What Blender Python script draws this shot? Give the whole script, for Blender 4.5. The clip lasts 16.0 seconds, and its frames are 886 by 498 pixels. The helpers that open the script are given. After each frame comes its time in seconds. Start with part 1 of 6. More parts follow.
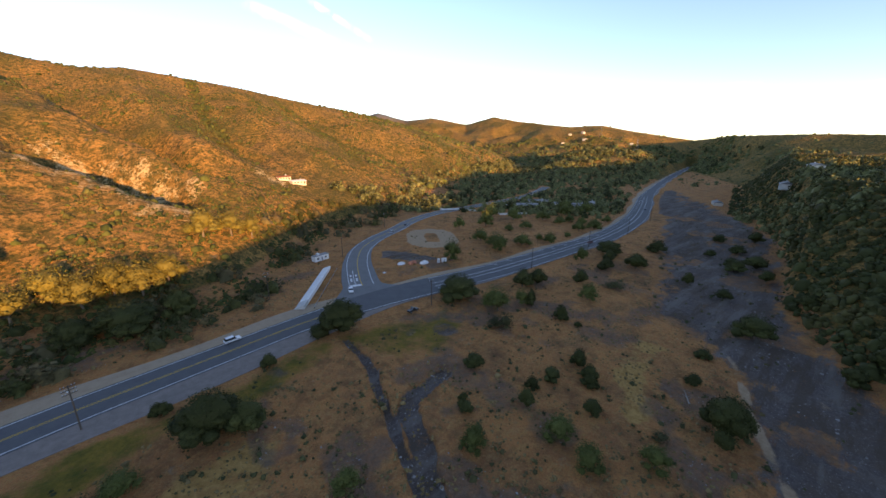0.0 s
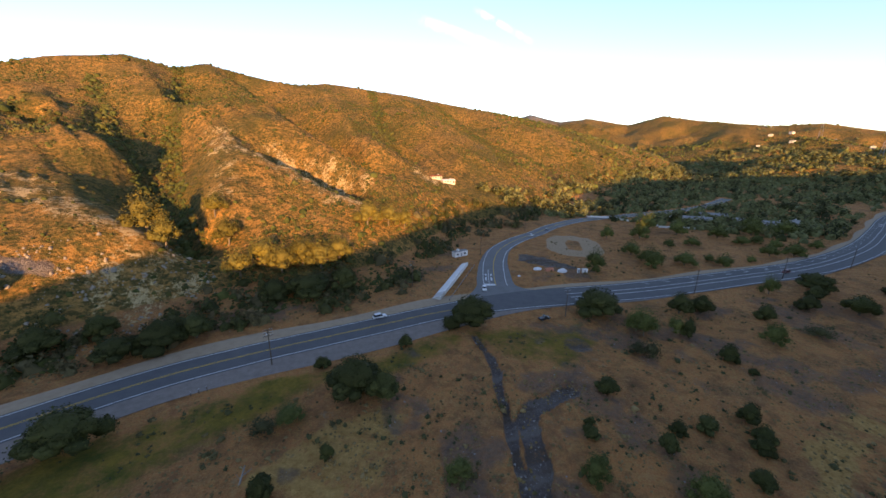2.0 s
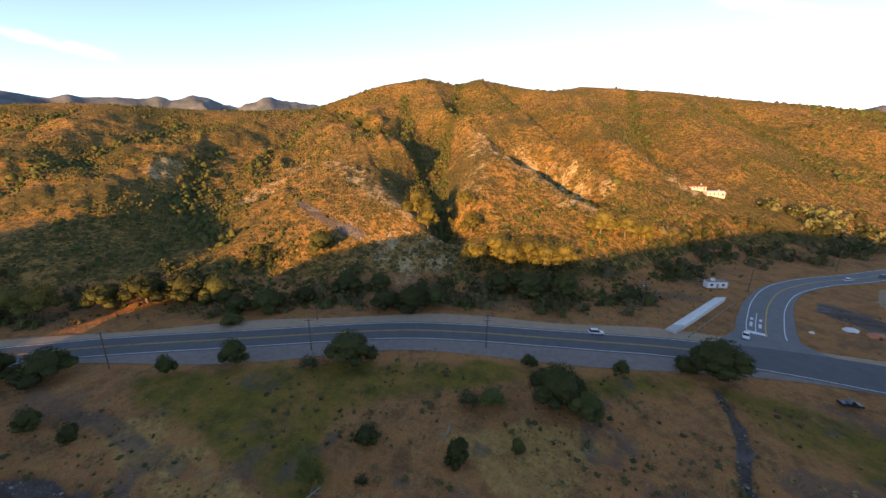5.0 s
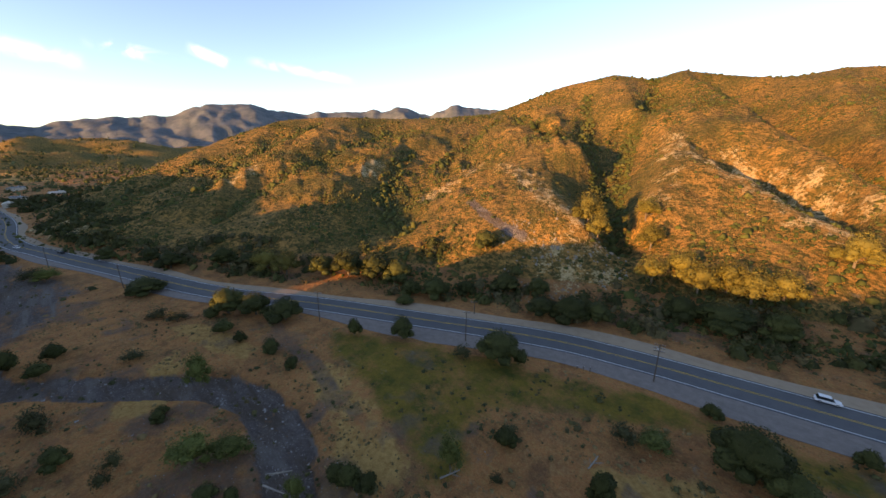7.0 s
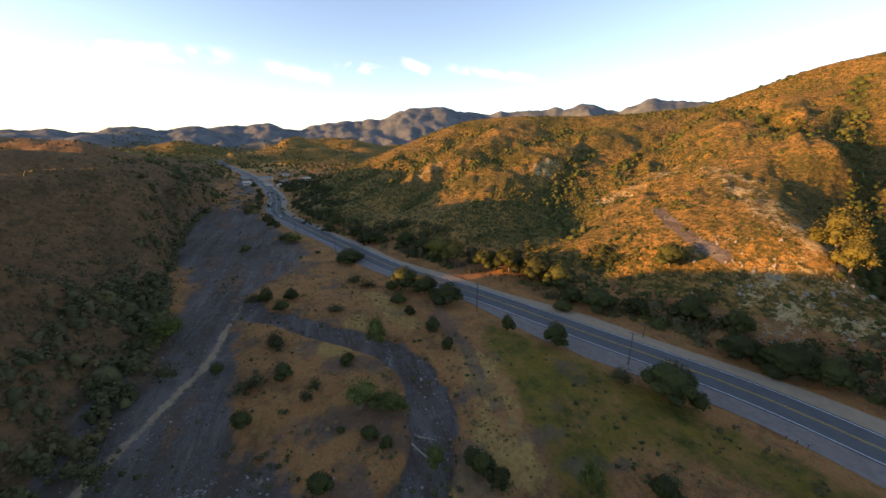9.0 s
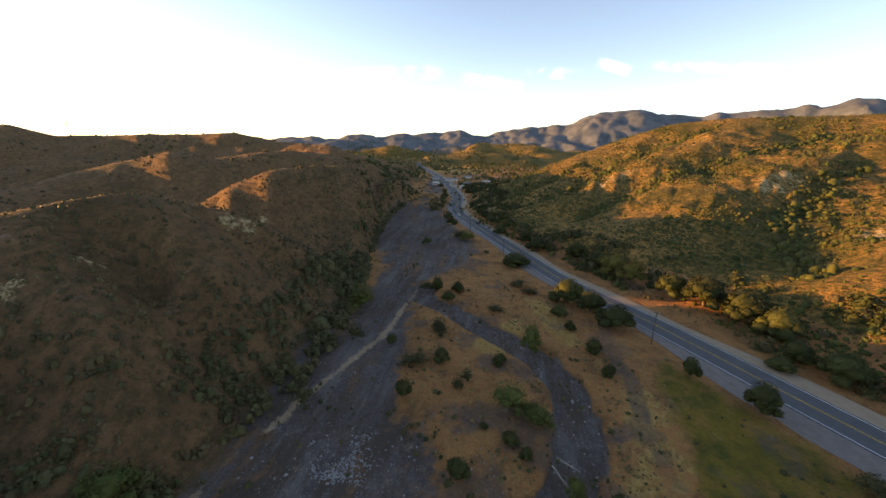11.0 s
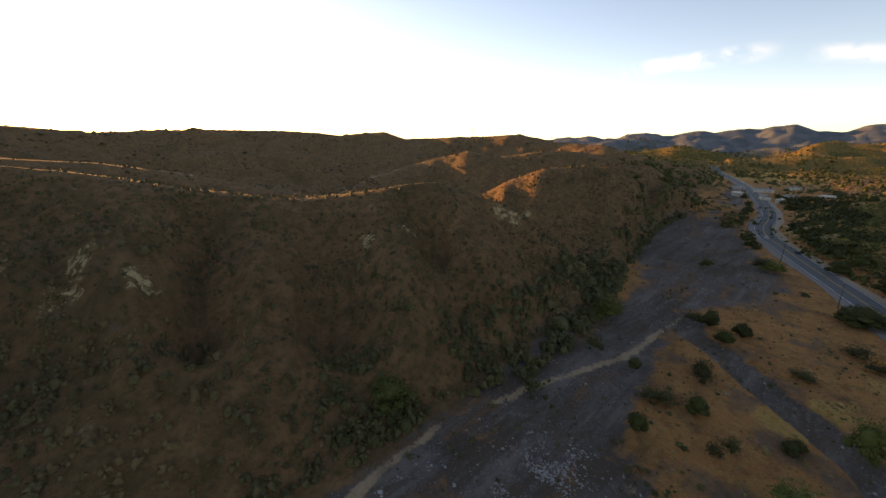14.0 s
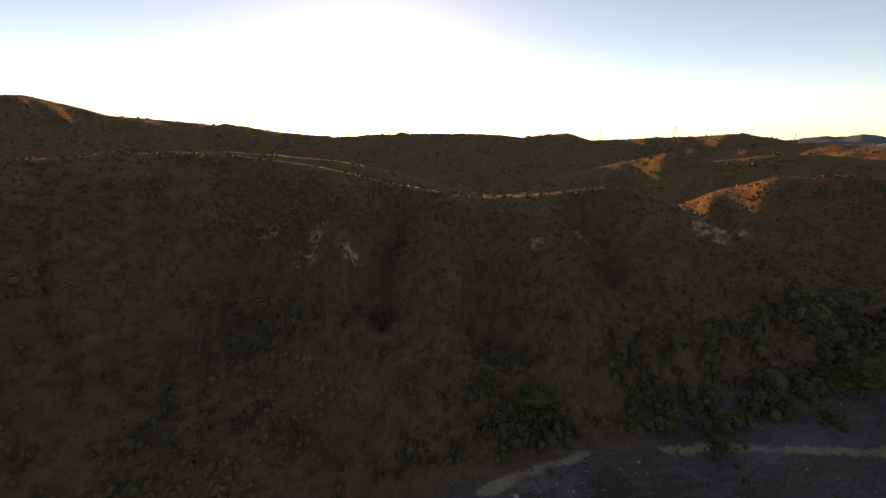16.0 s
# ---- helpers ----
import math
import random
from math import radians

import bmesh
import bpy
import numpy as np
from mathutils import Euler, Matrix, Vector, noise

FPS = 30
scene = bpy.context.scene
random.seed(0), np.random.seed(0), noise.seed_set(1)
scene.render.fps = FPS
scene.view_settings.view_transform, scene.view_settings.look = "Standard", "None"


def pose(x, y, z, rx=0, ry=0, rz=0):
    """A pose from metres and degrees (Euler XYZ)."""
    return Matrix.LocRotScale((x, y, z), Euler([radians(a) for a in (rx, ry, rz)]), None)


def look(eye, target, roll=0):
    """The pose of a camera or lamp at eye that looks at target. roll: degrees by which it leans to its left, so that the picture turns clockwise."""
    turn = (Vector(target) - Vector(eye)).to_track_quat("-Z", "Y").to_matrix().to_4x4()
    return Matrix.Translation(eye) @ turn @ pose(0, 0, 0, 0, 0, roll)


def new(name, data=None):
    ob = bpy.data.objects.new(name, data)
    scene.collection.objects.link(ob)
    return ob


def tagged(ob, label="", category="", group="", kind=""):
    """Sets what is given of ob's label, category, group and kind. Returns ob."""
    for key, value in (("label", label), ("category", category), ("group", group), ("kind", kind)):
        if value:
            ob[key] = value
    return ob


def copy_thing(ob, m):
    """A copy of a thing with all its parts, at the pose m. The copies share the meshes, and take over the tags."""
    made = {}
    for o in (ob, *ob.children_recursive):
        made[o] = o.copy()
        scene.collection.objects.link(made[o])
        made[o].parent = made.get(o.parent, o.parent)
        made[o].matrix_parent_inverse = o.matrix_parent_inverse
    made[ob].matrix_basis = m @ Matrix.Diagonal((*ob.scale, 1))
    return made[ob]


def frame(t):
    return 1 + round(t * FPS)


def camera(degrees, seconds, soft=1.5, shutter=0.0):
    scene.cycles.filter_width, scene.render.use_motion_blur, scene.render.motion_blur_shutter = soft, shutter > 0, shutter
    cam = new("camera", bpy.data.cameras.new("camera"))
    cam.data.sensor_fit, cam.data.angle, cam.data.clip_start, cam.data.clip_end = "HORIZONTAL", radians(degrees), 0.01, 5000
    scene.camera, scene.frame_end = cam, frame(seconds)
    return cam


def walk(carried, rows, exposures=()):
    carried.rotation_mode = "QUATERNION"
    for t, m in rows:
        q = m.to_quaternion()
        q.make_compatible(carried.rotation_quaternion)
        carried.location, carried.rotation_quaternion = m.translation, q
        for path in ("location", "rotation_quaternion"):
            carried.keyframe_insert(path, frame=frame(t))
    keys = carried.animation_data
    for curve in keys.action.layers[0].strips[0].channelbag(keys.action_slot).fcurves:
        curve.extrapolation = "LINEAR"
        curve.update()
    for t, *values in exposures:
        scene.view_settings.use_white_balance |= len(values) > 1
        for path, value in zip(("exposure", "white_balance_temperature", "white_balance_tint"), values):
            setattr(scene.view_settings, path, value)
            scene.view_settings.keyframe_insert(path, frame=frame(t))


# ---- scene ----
# ---- camera: a drone that hovers 60 m over the wash and turns to its left ----
cam = camera(101.03, 16.0)
EYE = (0.05, 0.0, 59.8)


def heading(yaw, pitch, roll):
    a, b = radians(yaw), radians(pitch)
    ahead = Vector((-math.sin(a) * math.cos(b), math.cos(a) * math.cos(b), math.sin(b)))
    return look(EYE, Vector(EYE) + 100 * ahead, roll)


TURNS = [
    (0.0, -38.74, -16.03, 0.51), (0.5, -33.29, -15.99, 0.62), (1.0, -27.67, -15.95, 0.72), (1.5, -21.99, -16.00, 0.76),
    (2.0, -16.57, -15.95, 0.70), (2.5, -11.25, -16.08, 0.68), (3.0, -5.92, -16.16, 0.75), (3.5, 0.02, -16.02, 0.62),
    (4.0, 6.11, -16.01, 0.69), (4.2, 8.76, -15.95, 0.70), (6.3, 35.83, -15.78, 0.35), (6.5, 38.45, -15.72, 0.29),
    (7.0, 45.19, -15.62, 0.26), (7.5, 51.54, -15.85, 0.23), (8.0, 57.73, -16.11, 0.59), (8.5, 64.56, -15.97, 0.52),
    (9.0, 71.36, -15.99, 0.49), (9.2, 73.93, -15.89, 0.51), (11.3, 102.08, -15.63, 1.02), (11.5, 104.68, -15.74, 0.94),
    (12.0, 111.70, -16.01, 0.86), (12.5, 118.44, -15.91, 0.69), (13.0, 124.64, -15.96, 0.70), (13.5, 130.83, -16.16, 1.23),
    (14.0, 137.99, -16.20, 0.98), (14.5, 144.94, -15.99, 0.71), (15.0, 151.56, -16.11, 0.60), (15.5, 158.18, -16.34, 0.89),
    (16.0, 164.89, -16.34, 0.73)]
walk(cam, [(t, heading(*turn)) for t, *turn in TURNS],
     exposures=[(0.0, 2.15, 7300, 26), (7.0, 2.15, 7700, 25), (9.2, 2.12, 8200, 25), (11.3, 2.2, 8900, 26), (13.5, 1.95, 9700, 28), (15.0, 1.55, 9800, 28), (16.0, 1.3, 9800, 29)])

# ---- light: a low sun behind the south-western hills ----
SUN_BEARING, SUN_HEIGHT = 174.5, 5.6          # degrees to the left of +y, and above the horizon
a, b = radians(SUN_BEARING), radians(SUN_HEIGHT)
sunward = Vector((-math.sin(a) * math.cos(b), math.cos(a) * math.cos(b), math.sin(b)))
sun_data = bpy.data.lights.new("sun", "SUN")
sun_data.energy, sun_data.angle, sun_data.color = 2.6, radians(0.6), (1.0, 0.60, 0.21)
sun = new("sun", sun_data)
sun.matrix_world = look(sunward * 900, (0, 0, 0))

world = bpy.data.worlds.new("sky")
scene.world = world
world.use_nodes = True
wn, wl = world.node_tree.nodes, world.node_tree.links
wn.clear()
sky = wn.new("ShaderNodeTexSky")
sky.sky_type, sky.sun_disc = "NISHITA", False
sky.sun_elevation, sky.sun_rotation = radians(SUN_HEIGHT), -radians(SUN_BEARING)
sky.air_density, sky.dust_density, sky.ozone_density = 0.68, 0.12, 1.6
# vapour trails and thin wisps of high cloud: bearing and height of both ends, breadth in degrees, thickness
WISPS = [(-20.6, 17.3, -28.4, 13.5, 0.55, 0.75), (-12, 16.4, -26.4, 12.0, 0.9, 0.45), (-71.2, 6.3, -77.2, 6.7, 0.8, 0.5), (-83.3, 5.4, -88, 5.9, 0.8, 0.6),
         (86.5, 10.6, 77.8, 9.3, 1.0, 0.75), (77.6, 11.2, 73.2, 9.8, 0.9, 0.75), (70.9, 10.4, 58, 8.8, 0.8, 0.45), (96, 9.6, 87, 8.4, 1.2, 0.4), (114, 9.2, 99, 10.3, 1.3, 0.5)]


def sky_way(az, tilt):
    a, b = radians(az), radians(tilt)
    return Vector((-math.sin(a) * math.cos(b), math.cos(a) * math.cos(b), math.sin(b)))


def sky_math(op, *values):
    node = wn.new("ShaderNodeMath")
    node.operation = op
    for k, value in enumerate(values):
        if isinstance(value, (int, float)):
            node.inputs[k].default_value = value
        else:
            wl.new(value, node.inputs[k])
    return node.outputs["Value"]


def sky_dot(way):
    node = wn.new("ShaderNodeVectorMath")
    node.operation = "DOT_PRODUCT"
    wl.new(wco.outputs["Generated"], node.inputs[0])
    node.inputs[1].default_value = way
    return node.outputs["Value"]


def sky_span(value, lo, hi):
    node = wn.new("ShaderNodeMapRange")
    node.interpolation_type = "SMOOTHSTEP"
    wl.new(value, node.inputs["Value"])
    node.inputs["From Min"].default_value, node.inputs["From Max"].default_value = lo, hi
    return node.outputs["Result"]


wco = wn.new("ShaderNodeTexCoord")
wno = wn.new("ShaderNodeTexNoise")
wno.inputs["Scale"].default_value, wno.inputs["Detail"].default_value, wno.inputs["Distortion"].default_value = 16.0, 7.0, 0.8
wl.new(wco.outputs["Generated"], wno.inputs["Vector"])
ragged = sky_span(wno.outputs["Fac"], 0.36, 0.68)
cloud = None
for az0, up0, az1, up1, broad, thick in WISPS:
    p, q = sky_way(az0, up0), sky_way(az1, up1)
    along, reach_half = (p + q).normalized(), p.angle(q) / 2
    across = p.cross(q).normalized()
    ahead = across.cross(along)
    body = sky_span(sky_math("ABSOLUTE", sky_dot(across)), radians(broad), 0.0)
    ends = sky_span(sky_math("ABSOLUTE", sky_dot(ahead)), math.sin(reach_half) * 1.15, math.sin(reach_half) * 0.45)
    here = sky_math("MULTIPLY", sky_math("MULTIPLY", body, ends), sky_math("MULTIPLY", ragged, thick * 0.8))
    here = sky_math("MULTIPLY", here, sky_span(sky_dot(along), 0.3, 0.5))
    cloud = here if cloud is None else sky_math("MAXIMUM", cloud, here)
wmix = wn.new("ShaderNodeMix")
wmix.data_type = "RGBA"
wmix.inputs["B"].default_value = (5.0, 4.9, 4.7, 1)
wbg = wn.new("ShaderNodeBackground")
wbg.inputs["Strength"].default_value = 0.126
wout = wn.new("ShaderNodeOutputWorld")
wl.new(cloud, wmix.inputs["Factor"])
wl.new(sky.outputs["Color"], wmix.inputs["A"])
wl.new(wmix.outputs["Result"], wbg.inputs["Color"])
wl.new(wbg.outputs["Background"], wout.inputs["Surface"])


# ---- materials ----
class Mat:
    """A node material, built up in a few calls."""

    def __init__(self, name, roughness=0.9, metallic=0.0, specular=0.2):
        self.m = bpy.data.materials.new(name)
        self.m.use_nodes = True
        self.n, self.l = self.m.node_tree.nodes, self.m.node_tree.links
        self.b = self.n["Principled BSDF"]
        self.b.inputs["Roughness"].default_value, self.b.inputs["Metallic"].default_value = roughness, metallic
        self.b.inputs["Specular IOR Level"].default_value = specular
        self.co = self.n.new("ShaderNodeTexCoord")

    def noise(self, scale, detail=5.0, rough=0.6, lo=0.3, hi=0.7, vec=None):
        t = self.n.new("ShaderNodeTexNoise")
        t.inputs["Scale"].default_value, t.inputs["Detail"].default_value, t.inputs["Roughness"].default_value = scale, detail, rough
        self.l.new(vec or self.co.outputs["Object"], t.inputs["Vector"])
        return self.span(t.outputs["Fac"], lo, hi)

    def span(self, value, lo, hi, a=0.0, b=1.0):
        r = self.n.new("ShaderNodeMapRange")
        self.l.new(value, r.inputs["Value"])
        for key, v in (("From Min", lo), ("From Max", hi), ("To Min", a), ("To Max", b)):
            r.inputs[key].default_value = v
        return r.outputs["Result"]

    def attr(self, name):
        t = self.n.new("ShaderNodeAttribute")
        t.attribute_name = name
        return t.outputs["Fac"]

    def math(self, op, x, y):
        t = self.n.new("ShaderNodeMath")
        t.operation = op
        for k, v in enumerate((x, y)):
            if isinstance(v, (int, float)):
                t.inputs[k].default_value = v
            else:
                self.l.new(v, t.inputs[k])
        return t.outputs["Value"]

    def mix(self, fac, x, y):
        t = self.n.new("ShaderNodeMix")
        t.data_type = "RGBA"
        for key, v in (("Factor", fac), ("A", x), ("B", y)):
            if isinstance(v, tuple):
                t.inputs[key].default_value = (*v, 1)
            elif isinstance(v, (int, float)):
                t.inputs[key].default_value = v
            else:
                self.l.new(v, t.inputs[key])
        return t.outputs["Result"]

    def random(self):
        return self.n.new("ShaderNodeObjectInfo").outputs["Random"]

    def island(self):
        return self.n.new("ShaderNodeNewGeometry").outputs["Random Per Island"]

    def base(self, colour):
        if isinstance(colour, tuple):
            self.b.inputs["Base Color"].default_value = (*colour, 1)
        else:
            self.l.new(colour, self.b.inputs["Base Color"])
        return self

    def bump(self, height, strength, distance):
        t = self.n.new("ShaderNodeBump")
        t.inputs["Strength"].default_value, t.inputs["Distance"].default_value = strength, distance
        self.l.new(height, t.inputs["Height"])
        self.l.new(t.outputs["Normal"], self.b.inputs["Normal"])
        return self


def ground_material():
    k = Mat("ground", 0.95, 0, 0.1)
    big, mid, fine = k.noise(0.02, 4), k.noise(0.13, 5), k.noise(0.9, 6, 0.7)
    grit = k.noise(3.5, 4, 0.7)
    grass = k.mix(mid, (0.60, 0.245, 0.082), (0.46, 0.180, 0.068))
    grass = k.mix(k.noise(0.5, 7, 0.75, 0.47, 0.62), grass, (0.53, 0.258, 0.086))
    grass = k.mix(k.math("MULTIPLY", k.noise(1.7, 5, 0.8, 0.52, 0.62), 0.4), grass, (0.13, 0.078, 0.036))
    grass = k.mix(k.math("MULTIPLY", k.noise(0.05, 6, 0.7, 0.52, 0.68), 0.8), grass, (0.15, 0.088, 0.050))
    gravel = k.mix(fine, (0.105, 0.083, 0.072), (0.190, 0.155, 0.139))
    gravel = k.mix(k.noise(0.12, 7, 0.7, 0.45, 0.66), gravel, (0.16, 0.115, 0.084))
    gravel = k.mix(k.math("MULTIPLY", k.noise(0.07, 6, 0.75, 0.54, 0.66), 0.6), gravel, (0.24, 0.205, 0.185))
    gravel = k.mix(k.noise(2.2, 3, 0.8, 0.60, 0.68), gravel, (0.42, 0.39, 0.37))
    grass = k.mix(k.math("MULTIPLY", k.noise(2.4, 4, 0.7, 0.50, 0.62), 0.45), grass, (0.60, 0.34, 0.135))
    grass = k.mix(k.math("MULTIPLY", k.noise(0.085, 6, 0.75, 0.54, 0.64), 0.45), grass, (0.24, 0.108, 0.062))
    green = k.mix(k.noise(0.11, 7, 0.7, 0.36, 0.56), (0.044, 0.088, 0.011), (0.26, 0.182, 0.026))
    green = k.mix(k.math("MULTIPLY", k.noise(1.1, 6, 0.75, 0.45, 0.62), 0.4), green, (0.050, 0.070, 0.013))
    lie = k.n.new("ShaderNodeMapping")
    lie.inputs["Rotation"].default_value, lie.inputs["Scale"].default_value = (0, 0, radians(-20)), (0.16, 1.0, 1.0)
    k.l.new(k.co.outputs["Object"], lie.inputs["Vector"])
    flow = k.noise(0.16, 6, 0.65, 0.36, 0.64, lie.outputs["Vector"])
    gravel = k.mix(k.math("MULTIPLY", k.span(flow, 0.55, 0.8), 0.75), gravel, (0.115, 0.085, 0.062))
    gravel = k.mix(k.math("MULTIPLY", k.span(flow, 0.35, 0.1), 0.6), gravel, (0.25, 0.215, 0.19))
    dirt = k.mix(fine, (0.42, 0.275, 0.165), (0.56, 0.395, 0.25))
    hill = k.mix(mid, (0.56, 0.285, 0.084), (0.39, 0.20, 0.058))
    hill = k.mix(k.noise(0.012, 4, 0.55, 0.48, 0.7), hill, (0.58, 0.285, 0.072))
    hill = k.mix(k.math("MULTIPLY", k.noise(0.22, 8, 0.75, 0.43, 0.58), 0.85), hill, (0.078, 0.080, 0.022))
    hill = k.mix(k.math("MULTIPLY", k.noise(0.011, 5, 0.6, 0.47, 0.62), 0.7), hill, (0.095, 0.092, 0.024))
    hill = k.mix(k.math("MULTIPLY", k.noise(0.6, 5, 0.75, 0.49, 0.57), 0.75), hill, (0.056, 0.060, 0.017))
    hill = k.mix(k.math("MULTIPLY", k.noise(0.33, 3, 0.6, 0.56, 0.61), 0.75), hill, (0.046, 0.052, 0.015))
    brown = k.mix(mid, (0.35, 0.178, 0.080), (0.225, 0.122, 0.060))
    brown = k.mix(k.math("MULTIPLY", k.noise(0.3, 8, 0.75, 0.45, 0.60), 0.7), brown, (0.105, 0.078, 0.034))
    brown = k.mix(k.math("MULTIPLY", k.noise(0.9, 6, 0.75, 0.52, 0.62), 0.5), brown, (0.080, 0.060, 0.027))
    brown = k.mix(k.math("MULTIPLY", k.noise(0.03, 5, 0.65, 0.50, 0.64), 0.45), brown, (0.115, 0.082, 0.036))
    hill = k.mix(k.attr("west"), hill, brown)
    # gully stripes: brush, with the gullies' shade put into the same dark colour
    brush = k.attr("brush")
    hill = k.mix(k.math("MULTIPLY", k.span(k.math("ADD", brush, k.math("MULTIPLY", k.noise(0.4, 7, 0.75), 0.4)), 0.50, 1.05), 0.6), hill, (0.050, 0.056, 0.017))
    hill = k.mix(k.math("MULTIPLY", k.span(k.math("SUBTRACT", k.math("MULTIPLY", k.noise(0.5, 7, 0.75), 0.55), brush), 0.40, 0.85), 0.5), hill, (0.50, 0.27, 0.095))
    rock = k.mix(k.noise(0.3, 8, 0.75), (0.50, 0.345, 0.165), (0.74, 0.55, 0.285))
    wild = k.noise(0.25, 8, 0.8, 0.25, 0.75)

    def edge(name):
        return k.span(k.math("ADD", k.attr(name), k.math("MULTIPLY", k.math("SUBTRACT", wild, 0.5), 0.55)), 0.40, 0.60)

    grass = k.mix(k.math("MULTIPLY", k.noise(0.16, 8, 0.8, 0.50, 0.60), 0.6), grass, (0.185, 0.088, 0.042))
    grass = k.mix(k.math("MULTIPLY", k.noise(0.26, 8, 0.8, 0.55, 0.66), 0.7), grass, (0.55, 0.30, 0.115))
    straw = k.mix(k.noise(0.7, 7, 0.75, 0.35, 0.65), (0.40, 0.20, 0.058), (0.66, 0.385, 0.13))
    grass = k.mix(edge("straw"), grass, straw)
    c = k.mix(edge("slope"), grass, hill)
    meadow = k.math("ADD", k.attr("green"), k.math("MULTIPLY", k.math("SUBTRACT", wild, 0.5), 1.1))
    c = k.mix(k.math("MULTIPLY", k.span(meadow, 0.30, 0.95), 0.9), c, green)
    c = k.mix(k.span(k.math("ADD", k.attr("stony"), k.math("MULTIPLY", k.math("SUBTRACT", wild, 0.5), 0.9)), 0.3, 1.25), c, k.mix(fine, (0.115, 0.080, 0.062), (0.20, 0.15, 0.122)))
    shore = k.math("ADD", k.attr("gravel"), k.math("SUBTRACT", k.math("MULTIPLY", wild, 0.8), k.math("MULTIPLY", k.math("SUBTRACT", flow, 0.5), 0.55)))
    shore = k.math("SUBTRACT", shore, 0.4)
    c = k.mix(k.span(shore, 0.32, 0.68), c, gravel)
    c = k.mix(edge("dirt"), c, dirt)
    crag = k.span(k.math("ADD", k.attr("rock"), k.math("MULTIPLY", k.math("SUBTRACT", k.noise(0.45, 8, 0.85, 0.3, 0.7), 0.5), 2.2)), 0.52, 0.72)
    c = k.mix(k.math("MULTIPLY", crag, k.span(k.attr("rock"), 0.03, 0.25)), c, rock)
    c = k.mix(k.math("MULTIPLY", grit, 0.35), c, k.mix(0.5, c, (0.06, 0.045, 0.03)))
    # far hills go grey-blue with distance: aerial haze put into their base colour
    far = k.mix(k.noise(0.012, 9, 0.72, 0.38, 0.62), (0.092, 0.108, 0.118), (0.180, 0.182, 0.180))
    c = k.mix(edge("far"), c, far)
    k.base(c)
    k.bump(k.math("ADD", fine, k.math("MULTIPLY", k.noise(0.3, 8, 0.75), 3.0)), 0.75, 0.55)
    return k.m


def leaf_material(name, dark, light, dry=(0.16, 0.11, 0.04), share=0.1):
    k = Mat(name, 0.75, 0, 0.15)
    c = k.mix(k.island(), dark, light)
    c = k.mix(k.math("MULTIPLY", k.noise(0.6, 3, 0.6, 0.4, 0.7), 0.6), c, dark)
    c = k.mix(k.math("MULTIPLY", k.noise(0.05, 3, 0.6, 0.5, 0.7), share), c, dry)
    r = k.n.new("ShaderNodeHueSaturation")
    k.l.new(k.span(k.random(), 0, 1, 0.75, 1.25), r.inputs["Value"])
    k.l.new(c, r.inputs["Color"])
    k.base(r.outputs["Color"])
    return k.m


def plain_material(name, x, y, scale=2.0, roughness=0.8, metallic=0.0, specular=0.3, bump=0.0):
    k = Mat(name, roughness, metallic, specular)
    c = k.mix(k.noise(scale, 6, 0.65), x, y)
    c = k.mix(k.math("MULTIPLY", k.noise(scale * 8, 4, 0.7), 0.4), c, y)
    k.base(c)
    if bump:
        k.bump(k.noise(scale * 8, 4, 0.7), 0.5, bump)
    return k.m


GROUND = ground_material()
OAK = leaf_material("oak_leaves", (0.032, 0.036, 0.010), (0.078, 0.080, 0.022), share=0.3)
WILLOW = leaf_material("willow_leaves", (0.066, 0.078, 0.018), (0.145, 0.150, 0.040), share=0.3)
GROVE = leaf_material("grove_leaves", (0.098, 0.105, 0.04), (0.20, 0.195, 0.075), share=0.3)
SYCAMORE = leaf_material("sycamore_leaves", (0.09, 0.082, 0.02), (0.20, 0.155, 0.034), share=0.5)
HILL_LEAF = leaf_material("hill_scrub_leaves", (0.058, 0.048, 0.021), (0.122, 0.096, 0.040), (0.20, 0.118, 0.050), 0.7)
SAGE = leaf_material("sage_leaves", (0.050, 0.048, 0.018), (0.105, 0.094, 0.038), share=0.6)
CHAPARRAL = leaf_material("chaparral_leaves", (0.036, 0.046, 0.011), (0.108, 0.112, 0.026), (0.22, 0.13, 0.04), 0.4)
BARK = plain_material("bark", (0.11, 0.08, 0.055), (0.19, 0.15, 0.11), 3.0, 0.9, bump=0.03)
ASPHALT = plain_material("asphalt", (0.074, 0.074, 0.077), (0.108, 0.107, 0.107), 0.25, 0.85, bump=0.004)
OLD_ASPHALT = plain_material("old_asphalt", (0.125, 0.122, 0.118), (0.175, 0.17, 0.163), 0.25, 0.9, bump=0.004)
GRAVEL = plain_material("shoulder_gravel", (0.145, 0.118, 0.100), (0.235, 0.192, 0.165), 0.5, 0.95, bump=0.02)
SANDY = plain_material("sandy_shoulder", (0.27, 0.185, 0.12), (0.38, 0.275, 0.18), 0.4, 0.95, bump=0.02)
WHITE_LINE = plain_material("white_line_paint", (0.72, 0.72, 0.70), (0.50, 0.50, 0.49), 0.8, 0.7)
YELLOW_LINE = plain_material("yellow_line_paint", (0.72, 0.42, 0.03), (0.58, 0.34, 0.04), 0.8, 0.7)
POLE_WOOD = plain_material("pole_wood", (0.085, 0.06, 0.045), (0.13, 0.095, 0.07), 1.5, 0.9)
STONE = plain_material("wash_stone", (0.22, 0.20, 0.185), (0.36, 0.335, 0.31), 1.0, 0.9)


